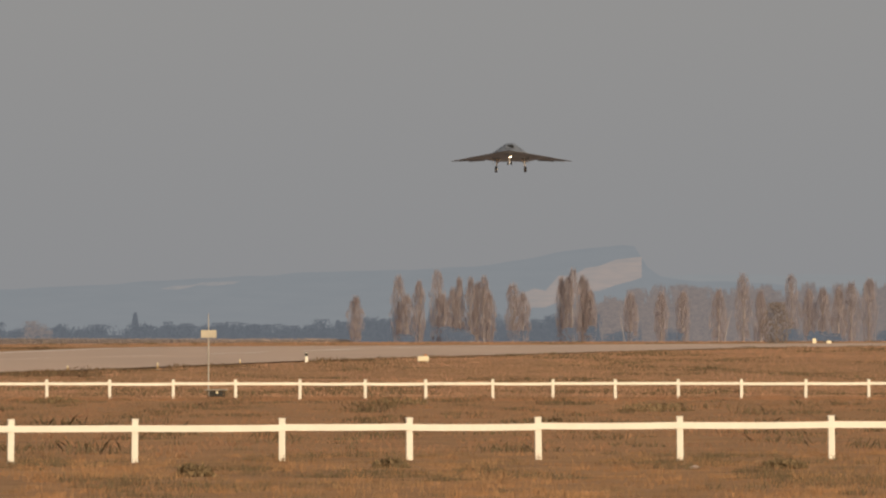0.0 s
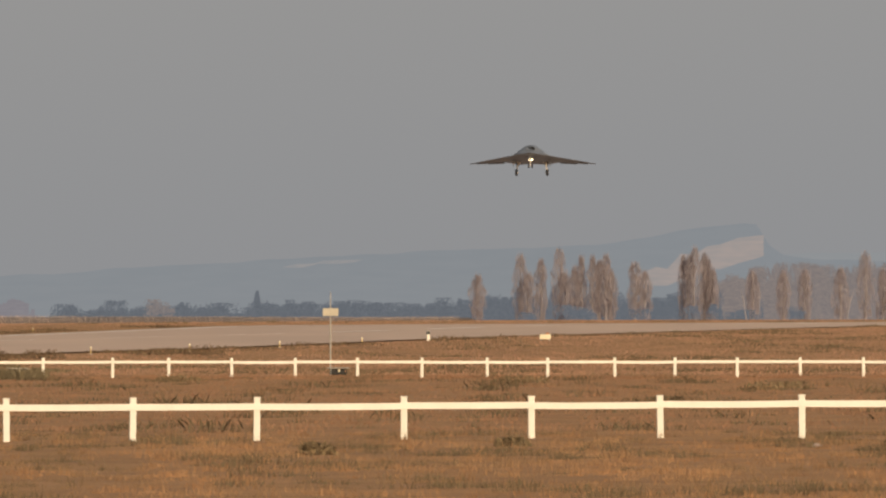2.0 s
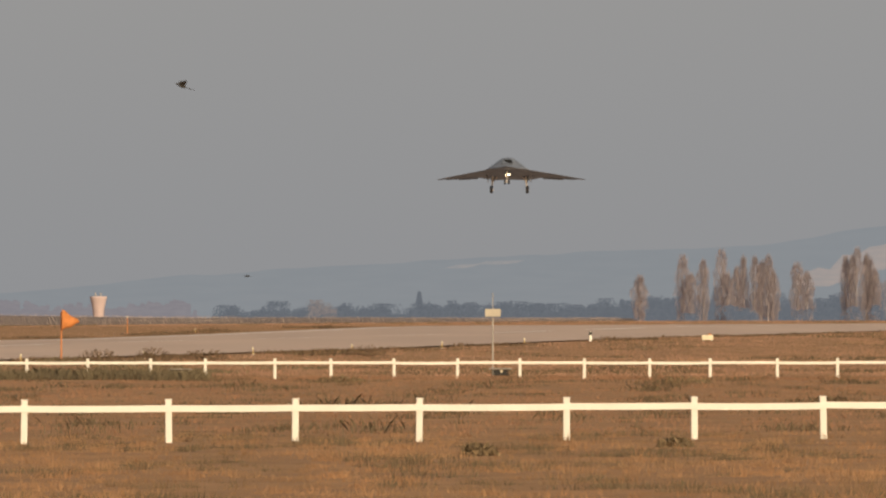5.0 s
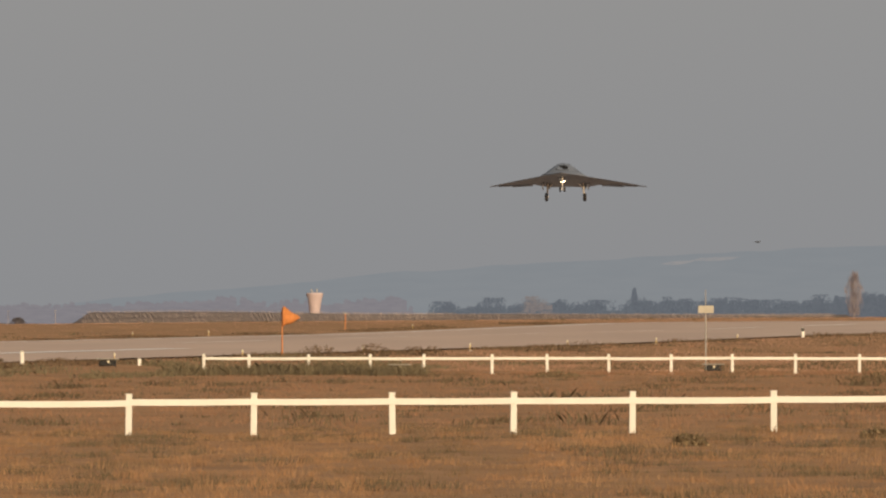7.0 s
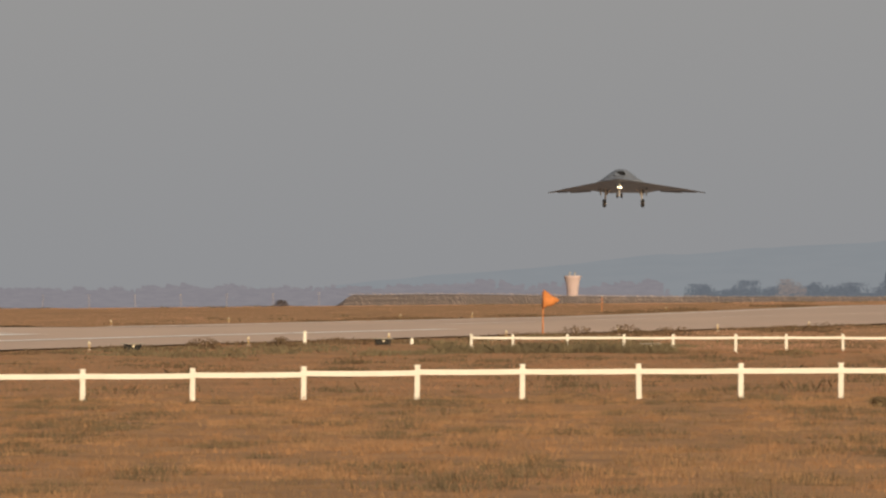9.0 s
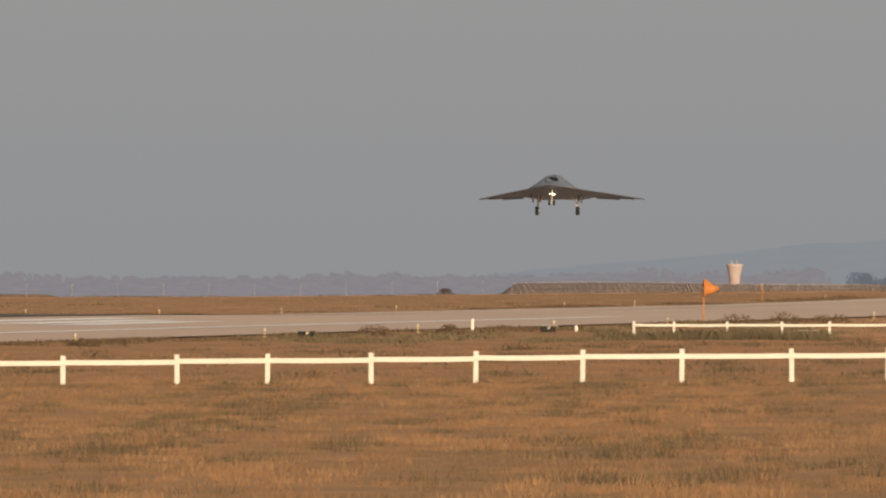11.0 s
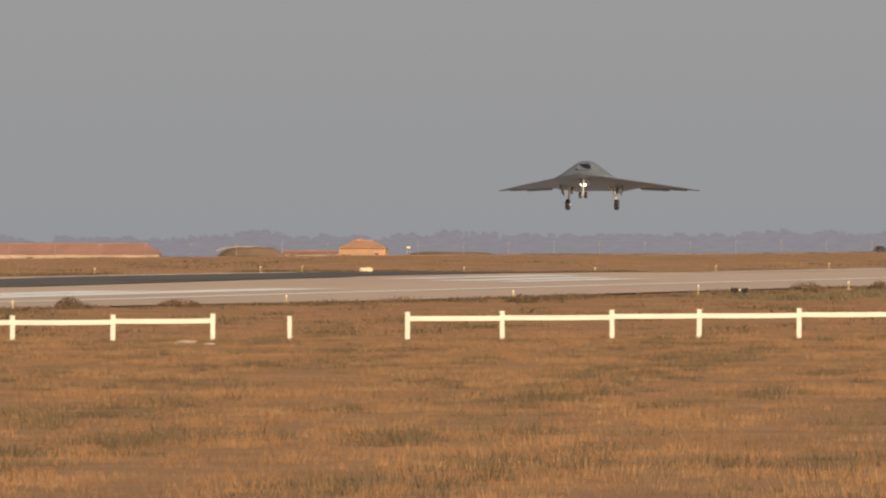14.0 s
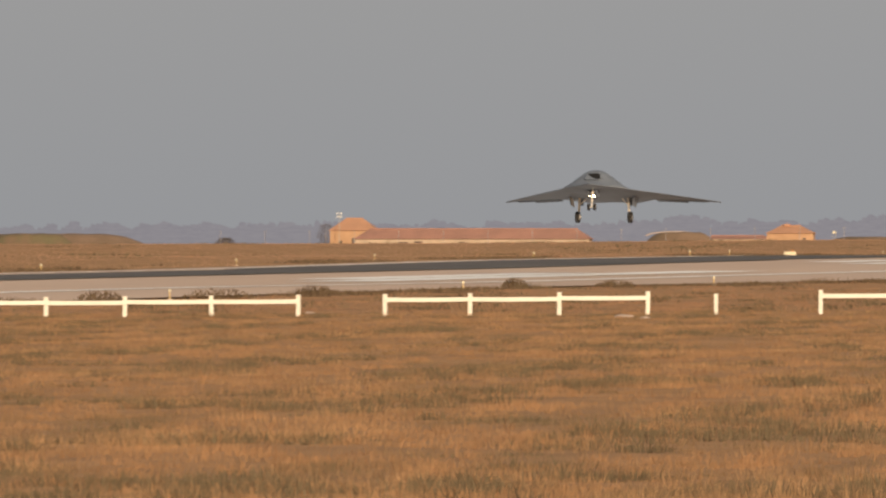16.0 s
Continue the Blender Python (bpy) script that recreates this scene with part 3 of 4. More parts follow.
def airframe():
    bm = bmesh.new()
    spans = [-6.25 + 12.5 * i / 96 for i in range(97)]
    chord = [0.5 - 0.5 * math.cos(math.pi * i / 30) for i in range(31)]
    top, bot = [], []
    for s in spans:
        lead, trail = planform(abs(s))
        thick = 0.62 * math.exp(-(s / 1.7) ** 2) + 0.20 * (1 - abs(s) / 6.25) + 0.03
        up, dn = [], []
        for c in chord:
            y = lead + (trail - lead) * c
            prof = (c ** 0.6) * (1 - c) ** 0.9 * 1.9
            z = 0.52 + 0.40 * thick * prof
            # dorsal hump over the engine, with a steep inlet front
            front, tail = ease(-0.5, 1.1, y), 1 - ease(1.9, 6.3, y)
            width = 0.92 + 0.2 * ease(0.5, 4, y)
            flank = min(1.0, max(0.0, (1.65 + 0.25 * width - abs(s)) / (1.30 + 0.25 * width)))
            hump = 0.87 * front * tail * (0.7 * flank + 0.3 * ease(0, 1, flank))
            up.append(bm.verts.new((s, y, z + hump)))
            belly = 0.24 * thick * prof + 0.08 * ease(0.4, 2.0, y) * (1 - ease(5.5, 7.0, y)) / (1 + (abs(s) / 1.9) ** 4)
            dn.append(bm.verts.new((s, y, 0.515 - belly)))
        top.append(up)
        bot.append(dn)
    for i in range(96):
        for j in range(30):
            bm.faces.new((top[i][j], top[i][j + 1], top[i + 1][j + 1], top[i + 1][j]))
            bm.faces.new((bot[i][j], bot[i + 1][j], bot[i + 1][j + 1], bot[i][j + 1]))
        # the sharp leading edge keeps its own strip
        bm.faces.new([bm.verts.new(v.co) for v in (top[i][0], top[i + 1][0], bot[i + 1][0], bot[i][0])])
        bm.faces.new((top[i][30], bot[i][30], bot[i + 1][30], top[i + 1][30]))
    for i in (0, 96):
        bm.faces.new([v for v in top[i]] + [v for v in bot[i][::-1]])
    bmesh.ops.recalc_face_normals(bm, faces=bm.faces)
    return bm


def wheel(parent, x, y, z, r, w):
    t = bmesh.new()
    rings = []
    for k in range(24):
        a = 2 * math.pi * k / 24
        rings.append([t.verts.new((x + dx, y + rr * math.cos(a), z + rr * math.sin(a))) for dx, rr in ((-w / 2, r * 0.55), (-w / 2, r * 0.85), (-w * 0.3, r), (w * 0.3, r), (w / 2, r * 0.85), (w / 2, r * 0.55))])
    for k in range(24):
        for j in range(6):
            t.faces.new((rings[k][j], rings[k][(j + 1) % 6], rings[(k + 1) % 24][(j + 1) % 6], rings[(k + 1) % 24][j]))
    bmesh.ops.recalc_face_normals(t, faces=t.faces)
    tyre = part("tyre", t, M_TYRE, parent, "black rubber tyre", True)
    h = bmesh.new()
    rod(h, (x - w * 0.42, y, z), (x + w * 0.42, y, z), r * 0.57, None, 16)
    rod(h, (x - w * 0.5, y, z), (x + w * 0.5, y, z), r * 0.2, None, 10)
    part("hub", h, M_HUB, parent, "silver wheel hub")
    return tyre


craft = thing("unmanned_aircraft", "dark grey tailless flying-wing aircraft landing with gear down", "aircraft", pose(67.7, 1306, 22.4, 0, 0, -4.5))
part("airframe", airframe(), M_SKIN, craft, "dark grey blended delta wing with dorsal hump", True)


# inlet set into the front of the hump
def inlet_ring(bm, grow, y_shift):
    pts = ((-0.36, 0.94), (0.36, 0.94), (0.47, 1.03), (0.38, 1.28), (0.22, 1.385), (-0.22, 1.385), (-0.38, 1.28), (-0.47, 1.03))
    return [bm.verts.new((x * grow, -0.22 + 1.30 * (z - 0.80) + y_shift, 1.14 + (z - 1.14) * grow)) for x, z in pts]


bm = bmesh.new()
rim, edge, root = inlet_ring(bm, 1.16, 0.10), inlet_ring(bm, 1.0, -0.04), inlet_ring(bm, 1.30, 0.75)
for k in range(8):
    j = (k + 1) % 8
    bm.faces.new((rim[k], rim[j], edge[j], edge[k]))
    bm.faces.new((root[k], root[j], rim[j], rim[k]))
bmesh.ops.recalc_face_normals(bm, faces=bm.faces)
part("inlet_lip", bm, M_SKIN, craft, "faceted inlet lip")
bm = bmesh.new()
bm.faces.new(inlet_ring(bm, 0.99, -0.03))
part("inlet_duct", bm, M_SKIN, craft, "flat grey face in place of the lit duct wall")
# black crescent under the upper lip paints the duct's shade, deeper to one flank
bm = bmesh.new()
shade_crescent = [bm.verts.new((x, -0.275 + 1.30 * (z - 0.80), z)) for x, z in ((-0.30, 1.345), (0.20, 1.37), (0.36, 1.28), (0.46, 1.05), (0.36, 0.99), (0.16, 1.01), (-0.04, 1.09), (-0.18, 1.20), (-0.30, 1.28))]
bm.faces.new(shade_crescent)
part("inlet", bm, M_INLET_SHADE, craft, "flat black shape for the shade in the air inlet")

# control surfaces on the trailing edge, drooped for landing
for side in (-1, 1):
    for s0, s1, droop in ((2.75, 4.45, 10), (4.55, 5.5, 1)):
        bm = bmesh.new()
        cols = []
        for s in (s0, s1):
            t = planform(s)[1]
            cs, sn = math.cos(radians(droop)), math.sin(radians(droop))
            cols.append([bm.verts.new((side * s, t - 0.25, 0.55)), bm.verts.new((side * s, t + 0.42 * cs, 0.53 - 0.42 * sn)), bm.verts.new((side * s, t - 0.25, 0.47))])
        for k in range(3):
            bm.faces.new((cols[0][k], cols[0][(k + 1) % 3], cols[1][(k + 1) % 3], cols[1][k]))
        bm.faces.new(cols[0])
        bm.faces.new(cols[1][::-1])
        bmesh.ops.recalc_face_normals(bm, faces=bm.faces)
        part("elevon", bm, M_PANEL, craft, "drooped trailing-edge flap")
bm = bmesh.new()
box(bm, 0, 6.6, 0.62, 2.2, 0.9, 0.20, 0.05)
part("exhaust", bm, M_PANEL, craft, "flat exhaust fairing")

# nose gear
gear = part("nose_gear", (lambda b: (rod(b, (0, 0.15, 0.55), (0, 0, -0.62), 0.038), rod(b, (0, 0.0, -0.05), (0, 0.75, 0.5), 0.03), rod(b, (-0.18, 0, -0.62), (0.18, 0, -0.62), 0.035), b)[-1])(bmesh.new()), M_GEAR, craft, "white nose gear leg")
for x in (-0.17, 0.17):
    wheel(gear, x, 0, -0.62, 0.20, 0.14)
for x in (-0.19, 0.19):
    bm = bmesh.new()
    box(bm, x * 1.3, 0.5, 0.22, 0.02, 0.95, 0.36, 0.008)
    part("gear_door", bm, M_SKIN, gear, "open nose gear door")
bm = bmesh.new()
rod(bm, (0.13, -0.10, 0.0), (0.13, -0.02, 0.0), 0.065, 0.055, 16)
part("landing_lamp", bm, M_LAMP, gear, "lit landing lamp")
bm = bmesh.new()
rod(bm, (-0.15, 0, 0.0), (0.15, 0, 0.0), 0.022, None, 8)
part("lamp_bar", bm, M_GEAR, gear)
for x, r in ((-0.13, 0.03),):
    bm = bmesh.new()
    rod(bm, (x, -0.08, 0.0), (x, -0.01, 0.0), r, r * 0.85, 12)
    part("taxi_lamp", bm, M_LAMP, gear, "lit taxi lamp")
# main gear
for side in (-1, 1):
    x = 1.46 * side
    bm = bmesh.new()
    rod(bm, (x - 0.06 * side, 3.8, 0.45), (x, 3.95, -0.45), 0.07)
    rod(bm, (x, 3.95, -0.40), (x, 3.95, -0.70), 0.05)
    rod(bm, (x - 0.02 * side, 3.9, -0.05), (x - 0.50 * side, 3.9, 0.42), 0.035)
    rod(bm, (x - 0.12 * side, 3.95, -0.70), (x + 0.14 * side, 3.95, -0.70), 0.05)
    leg = part("main_gear", bm, M_GEAR, craft, "white main gear leg")
    wheel(leg, x + 0.06 * side, 3.95, -0.72, 0.33, 0.25)
    bm = bmesh.new()
    box(bm, x + 0.38 * side, 3.7, 0.14, 0.025, 1.15, 0.55, 0.01, Euler((0, radians(12 * side), 0)).to_matrix())
    door = part("gear_door", bm, M_SKIN, leg, "open dark gear door")
    bm = bmesh.new()
    box(bm, x + 0.36 * side, 3.7, 0.14, 0.02, 1.05, 0.48, 0.008, Euler((0, radians(12 * side), 0)).to_matrix())
    part("door_lining", bm, M_GEAR, door, "white inner lining")
    bm = bmesh.new()
    box(bm, x - 0.05 * side, 4.3, 0.20, 0.30, 0.03, 0.40, 0.01)
    part("leg_door", bm, M_PANEL, leg, "dark gear leg door")


# ---- airfield fixtures ----
def on_ground(x, y, turn=0.0):
    return pose(x, y, ground(x, y), 0, 0, turn)


def edge_light(x, y):
    t = thing("runway_edge_light", "small pale runway edge light on a short stem", "runway light", on_ground(x, y), "runway edge lights")
    bm = bmesh.new()
    rod(bm, (0, 0, -0.05), (0, 0, 0.05), 0.14, 0.12, 10)
    part("base", bm, M_CONCRETE, t)
    bm = bmesh.new()
    rod(bm, (0, 0, 0.05), (0, 0, 0.34), 0.028, None, 8)
    part("stem", bm, M_AMBER, t)
    bm = bmesh.new()
    rod(bm, (0, 0, 0.34), (0, 0, 0.44), 0.06, 0.05, 10)
    rod(bm, (0, 0, 0.44), (0, 0, 0.47), 0.05, 0.015, 10)
    part("lamp", bm, M_CREAM, t, "pale glass lamp head")
    return t


first = edge_light(-58.6, 381)
for x, y in ((-66.5, 334), (-50.32, 428), (-42.01, 474.3), (-34.01, 519.5), (-26.53, 562), (-19.7, 601.5), (-12.9, 640), (-6.6, 676), (0, 713.5), (6.5, 751), (13, 788), (19.5, 825), (26, 862), (-92, 600), (-84.7, 641), (-80.08, 683), (-71.95, 712), (-62.45, 768), (-64.5, 756.5), (-54, 815), (-46.5, 858), (-39, 902), (-31.3, 946), (-18.7, 1018), (-12.9, 1051.7), (4.7, 1152)):
    copy_thing(first, on_ground(x, y))


def marker_post(x, y, h, w, label):
    t = thing("marker_post", label, "post", on_ground(x, y, 8), "white marker posts")
    bm = bmesh.new()
    box(bm, 0, 0, h / 2 - 0.05, w, w, h + 0.1, 0.015)
    part("shaft", bm, M_WHITE, t)
    bm = bmesh.new()
    box(bm, 0, 0, h + 0.03, w * 1.15, w * 1.15, 0.06, 0.01)
    part("cap", bm, M_PALE, t)
    return t


marker_post(-16.97, 613, 0.70, 0.17, "white square marker post in the scrub")
marker_post(-11.44, 630, 0.38, 0.16, "short white marker post in the scrub")
pm = marker_post(31.8, 898, 0.66, 0.20, "black and white marker post beside the runway")
bm = bmesh.new()
box(bm, 0, -0.003, 0.56, 0.215, 0.215, 0.22, 0.01)
part("band", bm, M_BLACK, pm, "black top band")


def lamp_table(x, y):
    t = thing("approach_lamp", "low black approach lamp on a small table", "approach light", on_ground(x, y, random.uniform(-5, 5)), "low approach lamps")
    bm = bmesh.new()
    box(bm, 0, 0, 0.42, 1.15, 0.6, 0.05, 0.012)
    part("plate", bm, M_PALE, t, "pale top plate")
    bm = bmesh.new()
    box(bm, 0, 0.05, 0.22, 0.7, 0.35, 0.30, 0.03)
    part("housing", bm, M_BLACK, t, "black lamp housing")
    for dx in (-0.4, 0.4):
        for dy in (-0.22, 0.22):
            bm = bmesh.new()
            rod(bm, (dx, dy, -0.15), (dx, dy, 0.40), 0.025)
            part("leg", bm, M_BLACK, t)
    bm = bmesh.new()
    rod(bm, (0.05, -0.17, 0.29), (0.05, -0.12, 0.29), 0.065, 0.055, 12)
    part("lens", bm, M_CREAM, t, "pale lamp lens")
    return t


for x, y in ((17.9, 632), (1.8, 628), (-12.9, 622), (-24.35, 562)):
    lamp_table(x, y)

mast = thing("instrument_mast", "slim pale mast with a cream box near its top", "mast", on_ground(17.74, 640))
bm = bmesh.new()
rod(bm, (0, 0, -0.2), (0, 0, 2.9), 0.045, 0.04)
rod(bm, (0, 0, 2.9), (0, 0, 4.25), 0.03, 0.018)
part("pole", bm, M_PALE, mast)
bm = bmesh.new()
box(bm, 0, -0.12, 3.22, 0.80, 0.18, 0.40, 0.02)
part("panel", bm, M_BOX, mast, "weathered cream box")
for dz in (3.1, 3.34):
    bm = bmesh.new()
    box(bm, 0, -0.015, dz, 0.16, 0.06, 0.05, 0.005)
    part("bracket", bm, M_BLACK, mast)


def board(x, y, w, h, lift, label, beacon=False):
    t = thing("runway_sign", label, "sign", on_ground(x, y), "runway signs")
    bm = bmesh.new()
    box(bm, 0, 0, lift + h / 2, w, 0.22, h, 0.03)
    part("panel", bm, M_CREAM, t)
    for dx in (-w * 0.36, w * 0.36):
        bm = bmesh.new()
        rod(bm, (dx, 0, -0.2), (dx, 0, lift + 0.05), 0.04)
        part("leg", bm, M_PALE, t)
    if beacon:
        bm = bmesh.new()
        rod(bm, (w * 0.2, 0, lift + h), (w * 0.2, 0, lift + h + 0.14), 0.09, 0.07, 12)
        part("beacon", bm, M_ORANGE, t, "amber beacon on top")
    return t


board(40.45, 905, 0.82, 0.36, 0.10, "cream boxed runway sign with amber beacon", True)
board(-59.48, 790, 0.90, 0.30, 0.06, "cream boxed runway sign with amber beacon", True)
board(-133.56, 2000, 0.62, 0.34, 1.25, "white boxed sign raised on legs in the far field")
board(bearing(4.292, 1900), 1900, 0.55, 0.8, 0.0, "small white marker board in the field")
board(bearing(4.358, 1900), 1900, 0.7, 0.45, 0.0, "small white marker board in the field")

# wind flag
flag = thing("wind_flag", "bright orange wind flag on an orange pole", "flag", on_ground(-4.48, 684))
bm = bmesh.new()
rod(bm, (0, 0, -0.3), (0, 0, 2.75), 0.05, 0.04)
part("pole", bm, M_RUST, flag)
bm = bmesh.new()
n = 14
loops = []
for i in range(8):
    u = i / 7
    r = 0.52 * (1 - u) + 0.06
    loops.append([bm.verts.new((0.05 + 0.92 * u, 0.25 * u + r * 0.5 * math.cos(2 * math.pi * k / n) + 0.03 * math.sin(5 * u + k), 2.30 - 0.10 * u + 0.04 * math.sin(u * 9) + r * math.sin(2 * math.pi * k / n))) for k in range(n)])
for p, q in zip(loops, loops[1:]):
    for k in range(n):
        bm.faces.new((p[k], p[(k + 1) % n], q[(k + 1) % n], q[k]))
bm.faces.new(loops[-1])
sock = part("cloth", bm, M_ORANGE, flag, "billowing orange cloth", True)
sock.modifiers.new("thickness", "SOLIDIFY").thickness = 0.012
bm = bmesh.new()
for k in range(n):
    a, b = 2 * math.pi * k / n, 2 * math.pi * (k + 1) / n
    rod(bm, (0.05, 0.29 * math.cos(a), 2.30 + 0.58 * math.sin(a)), (0.05, 0.29 * math.cos(b), 2.30 + 0.58 * math.sin(b)), 0.02, None, 5)
part("hoop", bm, M_RUST, flag)


def slim_pole(name, label, x, y, h, r, mat, group):
    t = thing(name, label, "pole", on_ground(x, y), group)
    bm = bmesh.new()
    rod(bm, (0, 0, -0.3), (0, 0, h), r, r * 0.7, 7)
    part("shaft", bm, mat, t)
    bm = bmesh.new()
    box(bm, 0, 0, h + 0.05, r * 4, r * 2.5, 0.12, 0.01)
    part("head", bm, M_PALE, t)
    return t


slim_pole("striped_pole", "thin orange and cream pole beyond the runway", -1.5, 1150, 1.45, 0.06, M_RUST, "slim poles")
far_pole = slim_pole("light_pole", "thin pale lamp pole standing in the far field", bearing(-1.36, 2500, 85), 2500, 2.7, 0.07, M_BARK, "far lamp poles")
for i in range(1, 26):
    x = bearing(-1.36 - 0.207 * i, 2500, 85)
    copy_thing(far_pole, on_ground(x, 2500))

# ---- far buildings ----
tower = thing("concrete_tower", "flared pale concrete tower, pinkish in the haze", "tower", on_ground(-14.33, 4000))
bm = bmesh.new()
prof = ((1.6, -2), (1.65, 2), (1.85, 5.0), (2.3, 7.4), (2.65, 8.6), (2.75, 9.2), (2.4, 9.25))
loops = [[bm.verts.new((r * math.cos(2 * math.pi * k / 24), r * math.sin(2 * math.pi * k / 24), z)) for k in range(24)] for r, z in prof]
for p, q in zip(loops, loops[1:]):
    for k in range(24):
        bm.faces.new((p[k], p[(k + 1) % 24], q[(k + 1) % 24], q[k]))
bm.faces.new(loops[-1])
part("shaft", bm, M_TOWER, tower, "", True)
for dx in (-0.9, 0.7):
    bm = bmesh.new()
    rod(bm, (dx, 0, 9.2), (dx, 0, 10.4), 0.25, 0.2)
    part("antenna", bm, M_PALE, tower)


def gable(name, label, x, y, w, d, eave, top, hip, wall_mat, openings, roof_mat=M_TILE, roof_label="red clay tiled roof"):
    """A tiled building: walls, a roof with hipped ends, and dark blocks as openings along its front."""
    t = thing(name, label, "building", on_ground(x, y), "far farm buildings")
    bm = bmesh.new()
    box(bm, 0, d / 2, eave / 2 - 1, w, d, eave + 2)
    part("wall", bm, wall_mat, t)
    bm = bmesh.new()
    o = 0.5
    c = [bm.verts.new(p) for p in ((-w / 2 - o, -o, eave), (w / 2 + o, -o, eave), (w / 2 + o, d + o, eave), (-w / 2 - o, d + o, eave), (-w / 2 + hip, d / 2, top), (w / 2 - hip, d / 2, top))]
    for f in ((0, 1, 5, 4), (1, 2, 5), (2, 3, 4, 5), (3, 0, 4), (3, 2, 1, 0)):
        bm.faces.new([c[k] for k in f])
    bmesh.ops.recalc_face_normals(bm, faces=bm.faces)
    part("roof", bm, roof_mat, t, roof_label)
    bm = bmesh.new()
    rod(bm, (-w / 2 + hip, d / 2, top + 0.05), (w / 2 - hip, d / 2, top + 0.05), 0.18, None, 6)
    part("ridge_tiles", bm, roof_mat, t)
    for ox, ow, oh in openings:
        bm = bmesh.new()
        box(bm, ox, 0.1, oh / 2, ow, 0.4, oh)
        part("door" if oh > 1.7 else "window", bm, M_DARK, t, "dark opening")
    return t


rngb = random.Random(9)
gable("long_barn", "long low barn with red tiled roof and pale walls", -342.1, 3580, 69.6, 11, 1.5, 4.5, 3.8, M_PLASTER, [(ox, rngb.uniform(2.0, 4.2), rngb.uniform(0.5, 0.9)) for ox in (-20.5, -16.0, -3.0, 9.0, 20.0)])
gable("farmhouse", "ochre farmhouse with a red tiled roof beside the barn", -379.0, 3594, 13.6, 11, 4.2, 7.8, 4.2, M_STONE, [(-3.5, 0.9, 1.2), (0.2, 1.0, 1.9)], M_OCHRE, "sunlit ochre tiled roof")
gable("small_house", "small ochre house with tiled roof in the far field", -262.6, 3800, 14.5, 10, 2.4, 4.8, 4.2, M_STONE, [(4.5, 1.0, 1.0)], M_OCHRE, "sunlit ochre tiled roof")
gable("low_shed", "long low shed with a faded pink tiled roof", -286.4, 3900, 21, 8, 0.8, 1.8, 2.0, M_PLASTER, [(-5.0, 1.6, 0.5)])
chim = bpy.data.objects["small_house"]
bm = bmesh.new()
box(bm, -1.2, 4.5, 4.9, 1.9, 1.6, 0.9, 0.05)
part("chimney", bm, M_OCHRE, chim)
aerial = slim_pole("lamp_mast", "slim mast with four lamps beside the farmhouse", -382.6, 3590, 8.8, 0.12, M_PALE, "slim poles")
for dx, dz in ((-0.5, 8.3), (0.5, 8.3), (-0.5, 9.3), (0.5, 9.3)):
    bm = bmesh.new()
    box(bm, dx, -0.1, dz, 0.42, 0.3, 0.42, 0.04)
    part("lamp", bm, M_WHITE, aerial)


def mound(name, label, x, y, w, d, h, mat, seed, parent=None):
    bm = bmesh.new()
    rows = []
    for j in range(13):
        row = []
        for i in range(33):
            u, v = i / 16 - 1, j / 6 - 1
            r = min(1.0, abs(u) ** 2.4 + abs(v) ** 2)
            z = h * (1 - ease(0.15, 1.0, r)) * (1 + 0.12 * noise.noise((u * 4, v * 4, seed))) - 0.25
            row.append(bm.verts.new((u * w / 2, v * d / 2, z)))
        rows.append(row)
    for p, q in zip(rows, rows[1:]):
        for i in range(32):
            bm.faces.new((p[i], p[i + 1], q[i + 1], q[i]))
    t = thing(name, label, "mound", on_ground(x, y), "earth mounds")
    part("slope", bm, mat, t, "", True)
    return t


bunker = mound("earth_bunker", "earth-covered concrete bunker with pale rim", -236, 3000, 19, 10, 2.6, M_EARTH, 3)
bm = bmesh.new()
for i in range(12):
    a, b = math.pi * (0.12 + 0.76 * i / 12), math.pi * (0.12 + 0.76 * (i + 1) / 12)
    p, q = Vector((-1.5 - 7.8 * math.cos(a), 1.5, 0.3 + 2.25 * math.sin(a) ** 0.6)), Vector((-1.5 - 7.8 * math.cos(b), 1.5, 0.3 + 2.25 * math.sin(b) ** 0.6))
    rod(bm, p, q, 0.16, None, 6)
part("rim", bm, M_CONCRETE, bunker, "pale concrete arch rim")
mound("earth_mound", "broad earth mound with patches of green turf", -330, 2500, 42, 16, 2.6, M_EARTH, 5)
mound("turf_mound", "low mound grown over with green turf", -334, 2488, 20, 8, 2.6, M_MOSS, 8)
mound("earth_mound", "low bare earth bank in the far field", -205, 3300, 30, 10, 1.3, M_EARTH, 12)

# vineyard bank with its leaning stakes
bank_x = [-61 + 1.0 * i for i in range(8)] + [-52 + 3.0 * i for i in range(52)]


def bank_h(x):
    return 2.45 * ease(-60.5, -56, x) * (1 - 0.45 * ease(-45, 20, x)) * (1 - 0.5 * ease(20, 95, x))


